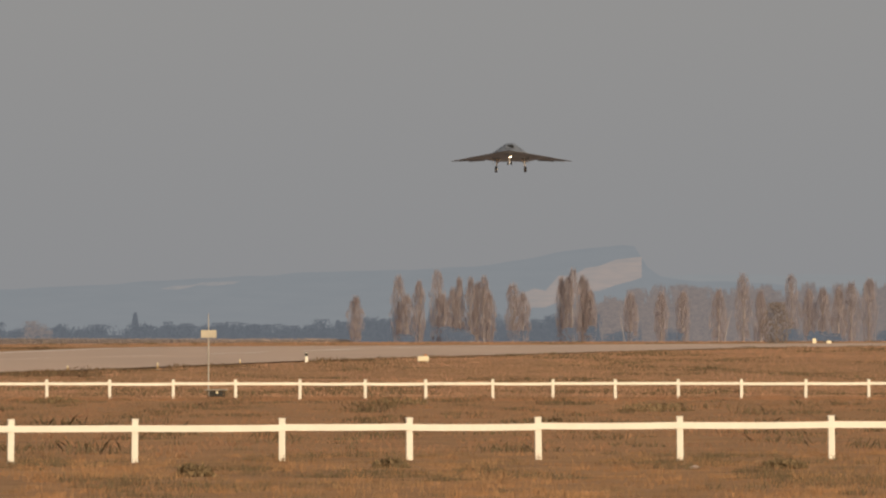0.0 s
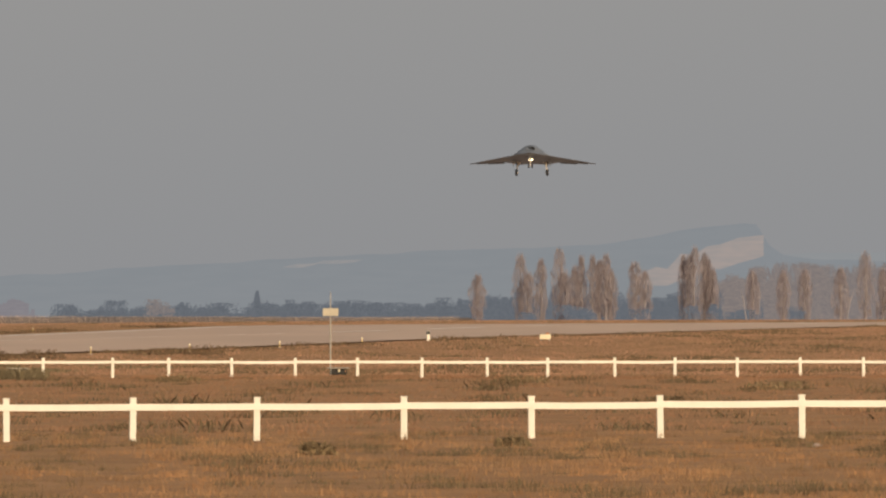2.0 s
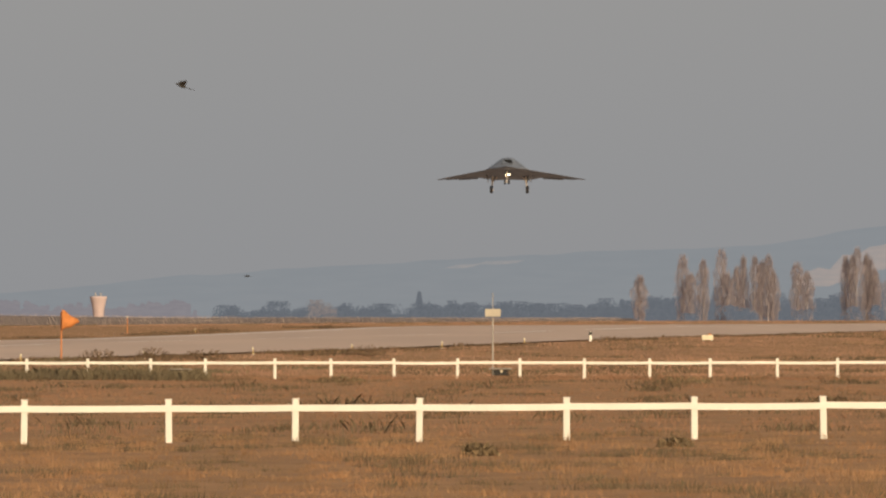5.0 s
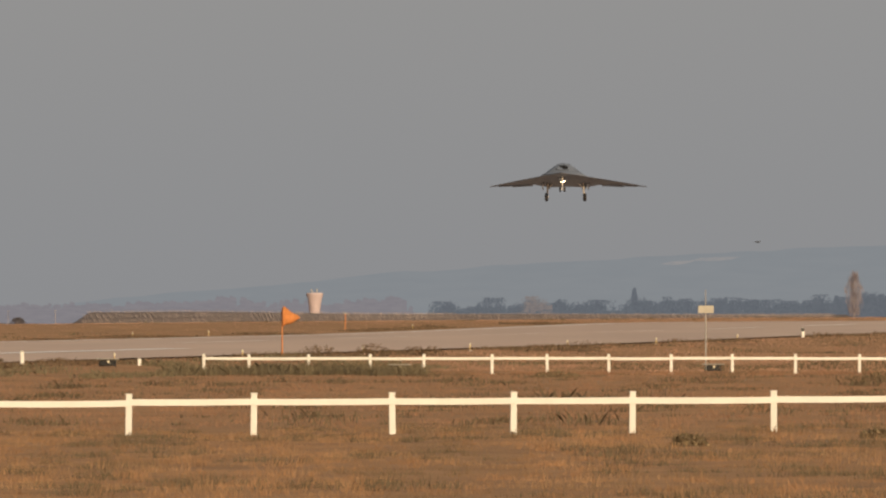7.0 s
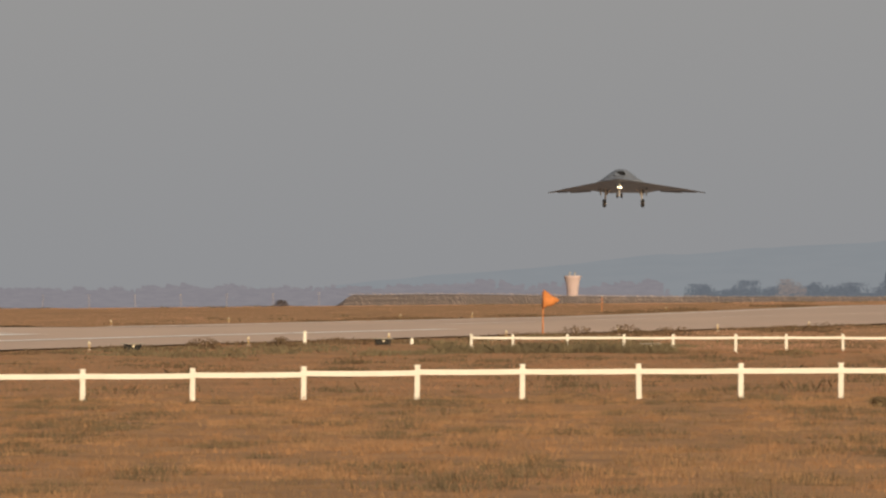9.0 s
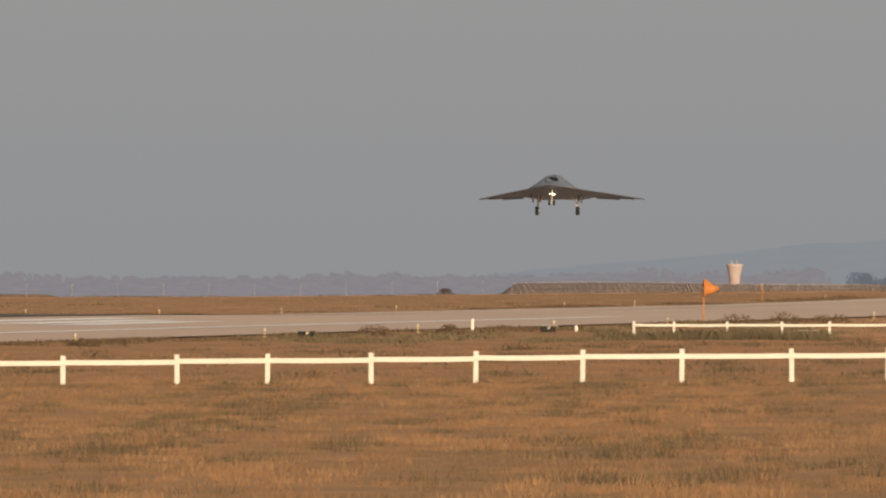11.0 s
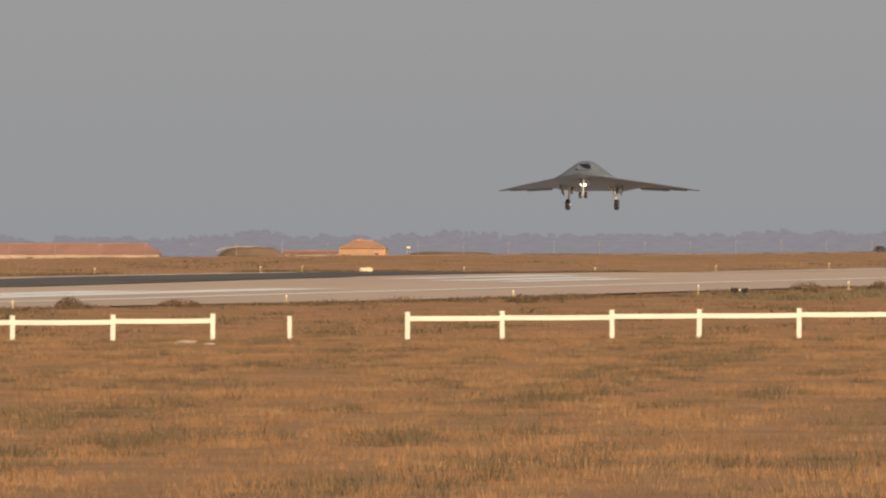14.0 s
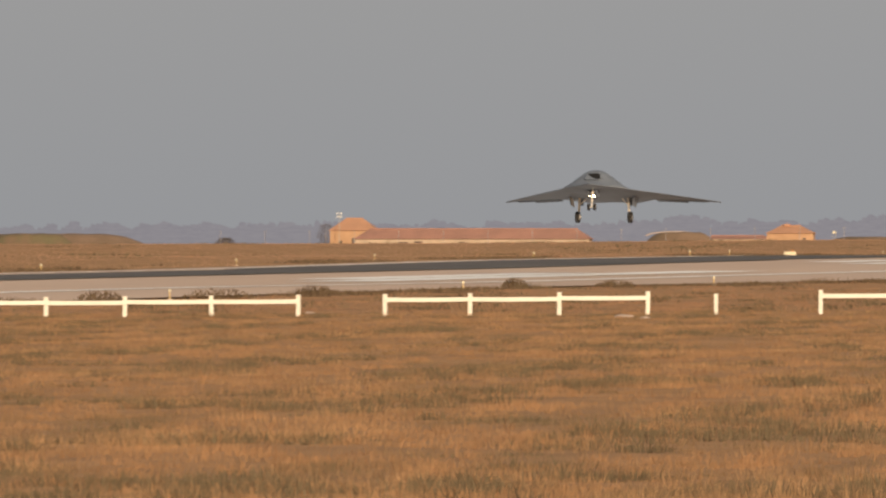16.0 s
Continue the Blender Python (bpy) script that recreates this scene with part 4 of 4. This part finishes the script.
vs, fs = [], []
for x in bank_x:
    g = ground(x, 2600)
    vs += [(x, 2575, g - 0.3), (x, 2600, g + bank_h(x) * 0.5), (x, 2625, g + bank_h(x)), (x, 2650, g - 0.3)]
fs = [(4 * i + k, 4 * i + 4 + k, 4 * i + 5 + k, 4 * i + 1 + k) for i in range(len(bank_x) - 1) for k in range(3)]
tagged(raw("vineyard_bank", vs, fs, M_VINEROW, smooth=True), "low brown bank planted with vines", "bank", kind="structure")
rng = random.Random(21)
vs, fs = [], []
for i in range(400):
    x0 = -57 + 155 * i / 400 + rng.uniform(-0.15, 0.15)
    for row in range(3):
        y = 2578 + 22 * row
        x = x0 + 0.25 * row
        z = ground(x, 2600) + bank_h(x) * (0.05 + 0.46 * row)
        h, w, lean = rng.uniform(0.75, 1.0) * (0.6 + 0.4 * (x < 20)) * (0.45 if row == 2 else 1.0), 0.055, rng.uniform(0.35, 0.6)
        k = len(vs)
        vs += [(x - w + lean * h, y, z - 0.3), (x + w + lean * h, y, z - 0.3), (x + w - 0.2, y, z + h), (x - w - 0.2, y, z + h), (x - w + lean * h, y + 0.12, z - 0.3), (x + w + lean * h, y + 0.12, z - 0.3), (x + w - 0.2, y + 0.12, z + h), (x - w - 0.2, y + 0.12, z + h)]
        fs += [(k, k + 1, k + 2, k + 3), (k + 5, k + 4, k + 7, k + 6), (k, k + 3, k + 7, k + 4), (k + 1, k + 5, k + 6, k + 2), (k + 3, k + 2, k + 6, k + 7)]
tagged(raw("vine_stakes", vs, fs, M_VINE), "rows of leaning grey vine stakes", "vines", kind="stuff")


# ---- birds ----
def bird(label, span, long=0.36, pied=False):
    t = thing("bird", label, "bird", Matrix.Identity(4), "passing birds")
    bm = bmesh.new()
    bmesh.ops.create_icosphere(bm, subdivisions=2, radius=0.5)
    bmesh.ops.scale(bm, vec=(span * 0.42, span * 0.15, span * 0.14), verts=bm.verts)
    rod(bm, (-span * 0.17, 0, span * 0.02), (-span * 0.29, 0, span * 0.02), span * 0.045, span * 0.012)
    part("body", bm, M_BIRD, t, "", True)
    bm = bmesh.new()
    tail = [bm.verts.new(p) for p in ((span * 0.15, -0.03, 0), (span * 0.15, 0.03, 0), (span * long, 0.09, 0.01), (span * long, -0.09, 0.01), (span * 0.2, 0, 0.03))]
    for f in ((0, 3, 2, 1), (0, 1, 4), (1, 2, 4), (2, 3, 4), (3, 0, 4)):
        bm.faces.new([tail[k] for k in f])
    part("tail", bm, M_BIRD, t)
    if pied:
        bm = bmesh.new()
        bmesh.ops.create_icosphere(bm, subdivisions=2, radius=0.5)
        bmesh.ops.scale(bm, vec=(span * 0.22, span * 0.155, span * 0.10), verts=bm.verts)
        bmesh.ops.translate(bm, vec=(0.0, 0.0, -span * 0.025), verts=bm.verts)
        part("belly", bm, M_BIRDWHITE, t, "white belly", True)
    wings = []
    for side in (-1, 1):
        bm = bmesh.new()
        up = [bm.verts.new((x * span, side * y * span, 0.008 * span)) for x, y in ((-0.12, 0), (-0.14, 0.2), (-0.04, 0.5), (0.04, 0.46), (0.10, 0.22), (0.12, 0))]
        dn = [bm.verts.new((v.co.x, v.co.y, -0.008 * span)) for v in up]
        bm.faces.new(up)
        bm.faces.new(dn[::-1])
        for k in range(6):
            bm.faces.new((up[k], dn[k], dn[(k + 1) % 6], up[(k + 1) % 6]))
        bmesh.ops.recalc_face_normals(bm, faces=bm.faces)
        wings.append(part("wing", bm, M_BIRD, t, "dark outstretched wing"))
    return t, wings


birds = [bird("black long-tailed bird climbing with beating wings", 1.15, 0.56), bird("black and white long-tailed bird climbing", 1.15, 0.56, True), bird("small dark bird gliding over the far fields", 0.8)]


def walk_birds():
    rows = (
        ((0.0, 68.60, 600, -7.09), (2.4, 40.72, 600, 5.45), (2.6, 38.47, 600, 6.43), (2.7, 37.49, 600, 6.78), (2.8, 36.18, 600, 7.30), (2.9, 35.11, 600, 7.45), (3.0, 33.53, 600, 7.82), (3.1, 32.43, 600, 8.09), (3.2, 30.64, 600, 8.43), (5.3, -3.61, 600, 14.94), (5.5, -7.59, 600, 15.43), (16.0, -216.61, 600, 41.39)),
        ((0.0, 104.74, 620, -4.55), (2.9, 40.21, 620, 9.61), (3.0, 37.82, 620, 9.87), (3.1, 35.89, 620, 10.33), (3.2, 33.32, 620, 10.97), (4.5, 3.78, 620, 17.39), (16.0, -254.23, 620, 73.46)),
        ((0.0, -46.08, 900, -2.02), (5.3, 10.89, 900, 6.82), (5.5, 13.04, 900, 7.16), (5.7, 14.50, 900, 7.47), (5.9, 16.45, 900, 7.82), (6.1, 18.67, 900, 7.92), (6.6, 24.79, 900, 8.29), (6.9, 27.64, 900, 8.46), (7.1, 29.56, 900, 8.69), (7.3, 31.54, 900, 9.01), (7.5, 33.56, 900, 9.08), (16.0, 119.19, 900, 12.15)),
    )
    for (body, wings), path, turn in zip(birds, rows, (14, 14, 184)):
        walk(body, [(t, pose(x, y, z, 0, 20 if turn < 100 else 0, turn)) for t, x, y, z in path])
        beats = [(0.0, 10.0)] + [(2.2 + 0.1 * i, 20 + 40 * math.sin(i * 1.9)) for i in range(36)] + [(16.0, 5.0)]
        if turn > 100:
            beats = [(0.0, 8.0), (5.3, 12.0), (5.8, -6.0), (6.3, 14.0), (6.8, -4.0), (7.3, 10.0), (16.0, 6.0)]
        for wing, side in zip(wings, (-1, 1)):
            walk(wing, [(t, pose(0, 0, 0, a * side, 0, 0)) for t, a in beats])


# ---- grass and scrub ----
gen = np.random.default_rng(4)


def tufts(name, label, spots, blades, height, width, spread, mat, lift=-0.03, category="grass", lean=0.45, fine=True):
    """Many tufts of standing blades, taller in drifts: each blade a bent, tapering sliver, or far off a plain one."""
    n = len(spots)
    k = n * blades
    base = np.repeat(spots, blades, axis=0)
    drift = np.array([0.85 + 0.9 * noise.noise((x * 0.55, y * 0.10, 8.0)) + 0.5 * noise.noise((x * 1.9, y * 0.35, 3.0)) for x, y, _ in spots])
    tall = np.repeat(np.clip(drift, 0.35, 1.9) * gen.uniform(0.75, 1.2, n), blades) * height * gen.uniform(0.6, 1.2, k)
    yaw = gen.uniform(0, 2 * np.pi, k)
    off = gen.normal(0, spread, (k, 2))
    tilt = gen.normal(0, lean, (k, 2)) * tall[:, None]
    w = width * gen.uniform(0.6, 1.4, k)
    root = np.column_stack((base[:, 0] + off[:, 0], base[:, 1] + off[:, 1], base[:, 2] + lift))
    side = np.column_stack((np.cos(yaw) * w / 2, np.sin(yaw) * w / 2, np.zeros(k)))
    mid = root + np.column_stack((tilt[:, 0] * 0.4, tilt[:, 1] * 0.4, tall * 0.6))
    tip = root + np.column_stack((tilt[:, 0], tilt[:, 1], tall))
    rings = (root - side, root + side, mid + side * 0.8, tip, mid - side * 0.8) if fine else (root - side, root + side, tip)
    c = len(rings)
    vs = np.stack(rings, axis=1).reshape(-1, 3)
    me = bpy.data.meshes.new(name)
    me.vertices.add(c * k)
    me.vertices.foreach_set("co", vs.astype(np.float32).ravel())
    me.loops.add(c * k)
    me.loops.foreach_set("vertex_index", np.arange(c * k, dtype=np.int32))
    me.polygons.add(k)
    me.polygons.foreach_set("loop_start", (np.arange(k) * c).astype(np.int32))
    me.update()
    me.materials.append(mat)
    return tagged(new(name, me), label, category, kind="stuff")


def tussocks(name, label, spots, blades, radius, height, width, mat, category="grass"):
    """Rounded tussocks: each a low dome of fine blades that lean outwards."""
    n = len(spots)
    k = n * blades
    base = np.repeat(spots, blades, axis=0)
    size = np.repeat(gen.uniform(0.5, 1.5, n), blades)
    turn, out = gen.uniform(0, 2 * np.pi, k), np.sqrt(gen.random(k))
    ray = np.column_stack((np.cos(turn), np.sin(turn) * 1.4)) * (out * radius * size)[:, None]
    tall = height * np.repeat(gen.uniform(0.6, 1.3, n), blades) * (1.08 - out ** 2) * gen.uniform(0.7, 1.2, k)
    root = np.column_stack((base[:, 0] + ray[:, 0], base[:, 1] + ray[:, 1], base[:, 2] - 0.03))
    bend = ray / (radius * size)[:, None] * tall[:, None] * 0.5 + gen.normal(0, 0.25, (k, 2)) * tall[:, None]
    tip = root + np.column_stack((bend, tall + 0.02))
    yaw = gen.uniform(0, 2 * np.pi, k)
    side = np.column_stack((np.cos(yaw), np.sin(yaw), np.zeros(k))) * (width * gen.uniform(0.6, 1.4, k) / 2)[:, None]
    vs = np.stack((root - side, root + side, tip), axis=1).reshape(-1, 3)
    me = bpy.data.meshes.new(name)
    me.vertices.add(3 * k)
    me.vertices.foreach_set("co", vs.astype(np.float32).ravel())
    me.loops.add(3 * k)
    me.loops.foreach_set("vertex_index", np.arange(3 * k, dtype=np.int32))
    me.polygons.add(k)
    me.polygons.foreach_set("loop_start", (np.arange(k) * 3).astype(np.int32))
    me.update()
    me.materials.append(mat)
    return tagged(new(name, me), label, category, kind="stuff")


def scatter(count, y0, y1, keep, power=1.0, left=7.5, right=5.0):
    """Random spots on the land seen from the camera's line."""
    out = []
    while len(out) < count:
        y = y0 + (y1 - y0) * gen.random() ** power
        x = -(y + 172) * math.tan(radians(left)) + gen.random() * ((y + 172) * math.tan(radians(left)) + (y + 5) * math.tan(radians(right)))
        if keep(x, y):
            out.append((x, y, earth(x, y)))
    return np.array(out)


def near_side(x, y):
    return across(x, y) > 34.5 and y > np.interp(x, (-4, 0, 3.6, 8, 18), (-60, -10, 70, 145, 197))


def patchy(lo, seed=2.0):
    return lambda x, y: near_side(x, y) and noise.noise((x * 0.30, y * 0.05, seed)) + 0.5 * noise.noise((x * 0.9, y * 0.16, seed)) > lo


def beyond(x, y):
    return across(x, y) < -35


tufts("dry_grass", "dense dry straw-brown grass in the near field", scatter(44000, -60, 300, near_side, 0.85), 10, 0.09, 0.014, 0.15, M_GRASS, lean=0.32, fine=False)
tufts("straw_grass", "taller pale straw grass in loose patches", scatter(6400, -60, 300, patchy(0.10), 0.85), 8, 0.115, 0.008, 0.13, M_STRAW, lean=0.22)
tussocks("grass_tussocks", "rounded tussocks of dry brown grass", scatter(7500, -60, 300, near_side, 0.85), 44, 0.34, 0.15, 0.017, M_GRASS)
tussocks("grass_tussocks", "pale straw-topped tussocks in loose drifts", scatter(2400, -60, 300, patchy(0.12), 0.85), 40, 0.40, 0.16, 0.015, M_STRAW)
tussocks("heath_scrub", "low grey-green heath scrub among the grass", scatter(2300, -60, 300, patchy(0.14, 6.0), 0.85), 84, 0.62, 0.17, 0.022, M_SCRUB, category="scrub")
tussocks("heath_scrub", "low dark scrub scattered between the fences", scatter(420, 300, 640, near_side), 34, 0.7, 0.15, 0.04, M_SCRUB, category="scrub")
tufts("dry_grass", "reddish brown grass between the two fences", scatter(15000, 300, 640, near_side), 11, 0.12, 0.03, 0.32, M_HEATH, fine=False)
tufts("dry_grass", "reddish brown grass grown round the far fence", np.array([(x, y, earth(x, y)) for x, y in ((gen.uniform(-4, 56), gen.uniform(607, 614)) for _ in range(800))]), 22, 0.22, 0.03, 0.3, M_HEATH, fine=False)
tufts("heath_scrub", "grey-green heath scrub between the fences", scatter(480, 300, 640, patchy(0.20, 6.0)), 40, 0.25, 0.03, 0.5, M_SCRUB, category="scrub")
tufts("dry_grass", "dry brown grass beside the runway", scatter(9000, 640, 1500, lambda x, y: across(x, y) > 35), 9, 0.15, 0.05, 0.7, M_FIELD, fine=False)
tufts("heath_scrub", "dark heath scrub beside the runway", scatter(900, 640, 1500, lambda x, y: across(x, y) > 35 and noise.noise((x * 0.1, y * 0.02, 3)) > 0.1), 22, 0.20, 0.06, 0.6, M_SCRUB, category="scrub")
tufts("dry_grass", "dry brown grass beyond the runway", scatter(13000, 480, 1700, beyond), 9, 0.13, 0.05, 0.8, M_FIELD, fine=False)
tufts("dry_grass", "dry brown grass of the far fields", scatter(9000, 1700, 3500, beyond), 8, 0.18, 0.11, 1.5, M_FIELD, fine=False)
tufts("runway_scrub", "dark scrub along the runway shoulder", scatter(620, 330, 1000, lambda x, y: 34.2 < across(x, y) < 38 and noise.noise((x * 0.06, y * 0.06, 9)) > 0.0), 26, 0.20, 0.05, 0.5, M_BUSH, category="scrub")
tufts("green_scrub", "dull green scrub by the end of the far fence", scatter(360, 545, 700, lambda x, y: 36 < across(x, y) < 49 and noise.noise((x * 0.16, y * 0.03, 7)) > -0.05), 26, 0.24, 0.06, 0.6, M_GREEN, category="scrub")
tufts("green_scrub", "dull green scrub standing before the fence end", np.array([(x, y, earth(x, y)) for x, y in ((gen.uniform(-9.5, 2.5), gen.uniform(600, 612)) for _ in range(300))]), 44, 0.50, 0.035, 0.5, M_GREEN, category="scrub")
tufts("runway_scrub", "dark scrub along the far runway shoulder", scatter(700, 520, 1250, lambda x, y: -40 < across(x, y) < -34.5 and noise.noise((x * 0.04, y * 0.04, 5)) > -0.05), 22, 0.22, 0.06, 0.6, M_BUSH, category="scrub")
tufts("heath_scrub", "dark heath scrub scattered in the far fields", scatter(700, 650, 2600, lambda x, y: across(x, y) < -42 and noise.noise((x * 0.05, y * 0.012, 4)) > 0.12), 24, 0.24, 0.10, 0.9, M_SCRUB, category="scrub")


def bush(x, y, r, h, seed, label="dark rounded leafless bush by the runway", mat=M_BUSH):
    rng = random.Random(seed)
    t = thing("bush", label, "bush", on_ground(x, y), "low bushes")
    bm = bmesh.new()
    for _ in range(7):
        a = rng.uniform(0, 6.28)
        rod(bm, (0, 0, -0.1), (math.cos(a) * r * 0.5, math.sin(a) * r * 0.5, h * rng.uniform(0.5, 0.9)), 0.025, 0.008, 5)
    part("stem_cluster", bm, mat, t)

    def spot():
        a, k = rng.uniform(0, 6.28), math.sqrt(rng.random())
        return (r * k * math.cos(a), r * k * math.sin(a), h * rng.random() * math.sqrt(max(0.05, 1 - k * k)))

    v, f = shards(rng, 420, spot, 0.20, 0.05, 0.5)
    tagged(raw("twig_mass", v, f, mat, t), kind="stuff")
    return t


for i, (x, y, r, h) in enumerate(((-45.4, 455, 1.0, 0.34), (-49.6, 447, 0.62, 0.46), (-33, 508, 0.8, 0.4), (-57.3, 388, 1.6, 0.45), (-60.5, 372, 1.0, 0.5), (-54.3, 400, 1.0, 0.5), (-21.5, 583, 1.0, 0.6), (-18, 603, 0.7, 0.5), (-2.5, 690, 1.3, 0.8), (0.5, 706, 1.1, 0.8), (3.5, 722, 1.5, 0.6), (13.5, 770, 1.4, 0.7))):
    bush(x, y, r, h, 900 + i)
for i, (x, y, r, h) in enumerate(((31, 490, 1.5, 0.40), (6.8, 252, 0.38, 0.26), (11.4, 267, 0.40, 0.20), (19.5, 262, 0.5, 0.2), (24.0, 560, 1.4, 0.35), (9.0, 575, 1.2, 0.35))):
    bush(x, y, r, h, 950 + i, "low dark olive bush in the dry grass", M_OLIVE)


def stone(x, y, w, h, seed):
    rng = random.Random(seed)
    t = thing("field_stone", "pale flat stone lying in the dry grass", "stone", on_ground(x, y, rng.uniform(0, 90)), "pale field stones")
    bm = bmesh.new()
    bmesh.ops.create_icosphere(bm, subdivisions=2, radius=0.5)
    for v in bm.verts:
        k = 1 + 0.25 * noise.noise(v.co * 2.5 + Vector((seed, 0, 0)))
        v.co = Vector((v.co.x * w * k, v.co.y * w * 0.7 * k, v.co.z * h * k + h * 0.35))
    part("rock", bm, M_CONCRETE, t)
    return t


for i, (x, y, w, h) in enumerate(((-29.9, 268, 0.75, 0.14), (-28.7, 262, 0.4, 0.10), (17.6, 262, 0.3, 0.1), (-44.0, 300, 0.4, 0.1))):
    stone(x, y, w, h, 40 + i)


# ---- what moves ----
def motions():
    walk(craft, [
        (0.0, pose(67.18, 1305.0, 22.39, -7.00, 0, -4.50)),
        (0.5, pose(64.59, 1301.0, 21.44, -7.00, 0, -4.52)),
        (1.0, pose(61.25, 1287.2, 20.53, -7.00, 0, -4.53)),
        (1.5, pose(57.83, 1266.1, 19.73, -7.00, 0, -4.55)),
        (2.0, pose(53.89, 1240.0, 19.01, -7.00, 0, -4.57)),
        (2.5, pose(50.12, 1210.7, 18.29, -7.00, 0, -4.58)),
        (3.0, pose(45.94, 1180.0, 17.65, -7.00, 0, -4.60)),
        (5.3, pose(28.43, 1049.3, 15.26, -7.00, 0, -4.68)),
        (5.5, pose(26.96, 1040.0, 15.12, -7.00, 0, -4.68)),
        (6.0, pose(23.09, 1018.2, 14.73, -7.00, 0, -4.70)),
        (6.5, pose(19.54, 999.1, 14.41, -7.00, 0, -4.73)),
        (7.0, pose(15.84, 985.1, 13.86, -7.00, 0, -4.77)),
        (7.5, pose(11.76, 970.4, 13.18, -7.00, 0, -4.78)),
        (8.0, pose(8.01, 956.9, 12.56, -7.00, 0, -4.82)),
        (8.5, pose(4.46, 940.2, 12.17, -7.00, 0, -4.84)),
        (9.0, pose(0.15, 925.2, 11.96, -7.00, 0, -4.81)),
        (9.2, pose(-1.33, 919.6, 11.96, -7.00, 0, -4.84)),
        (11.3, pose(-18.00, 829.8, 9.76, -7.00, 0, -5.11)),
        (11.5, pose(-18.65, 819.4, 9.60, -7.00, 0, -5.15)),
        (12.0, pose(-22.82, 792.5, 8.92, -7.00, 0, -5.19)),
        (12.5, pose(-26.40, 763.7, 8.32, -7.00, 0, -5.25)),
        (13.0, pose(-30.24, 733.2, 7.78, -7.00, 0, -5.32)),
        (13.5, pose(-33.82, 701.0, 7.31, -7.00, 0, -5.38)),
        (14.0, pose(-37.76, 664.5, 6.75, -7.00, 0, -5.44)),
        (14.5, pose(-41.26, 629.9, 6.22, -7.00, 0, -5.50)),
        (15.0, pose(-45.04, 595.5, 5.72, -7.00, 0, -5.58)),
        (15.5, pose(-49.05, 566.7, 5.30, -7.00, 0, -5.59)),
        (16.0, pose(-55.03, 557.1, 4.96, -7.00, 0, -5.52)),
    ])
    walk_birds()


motions()
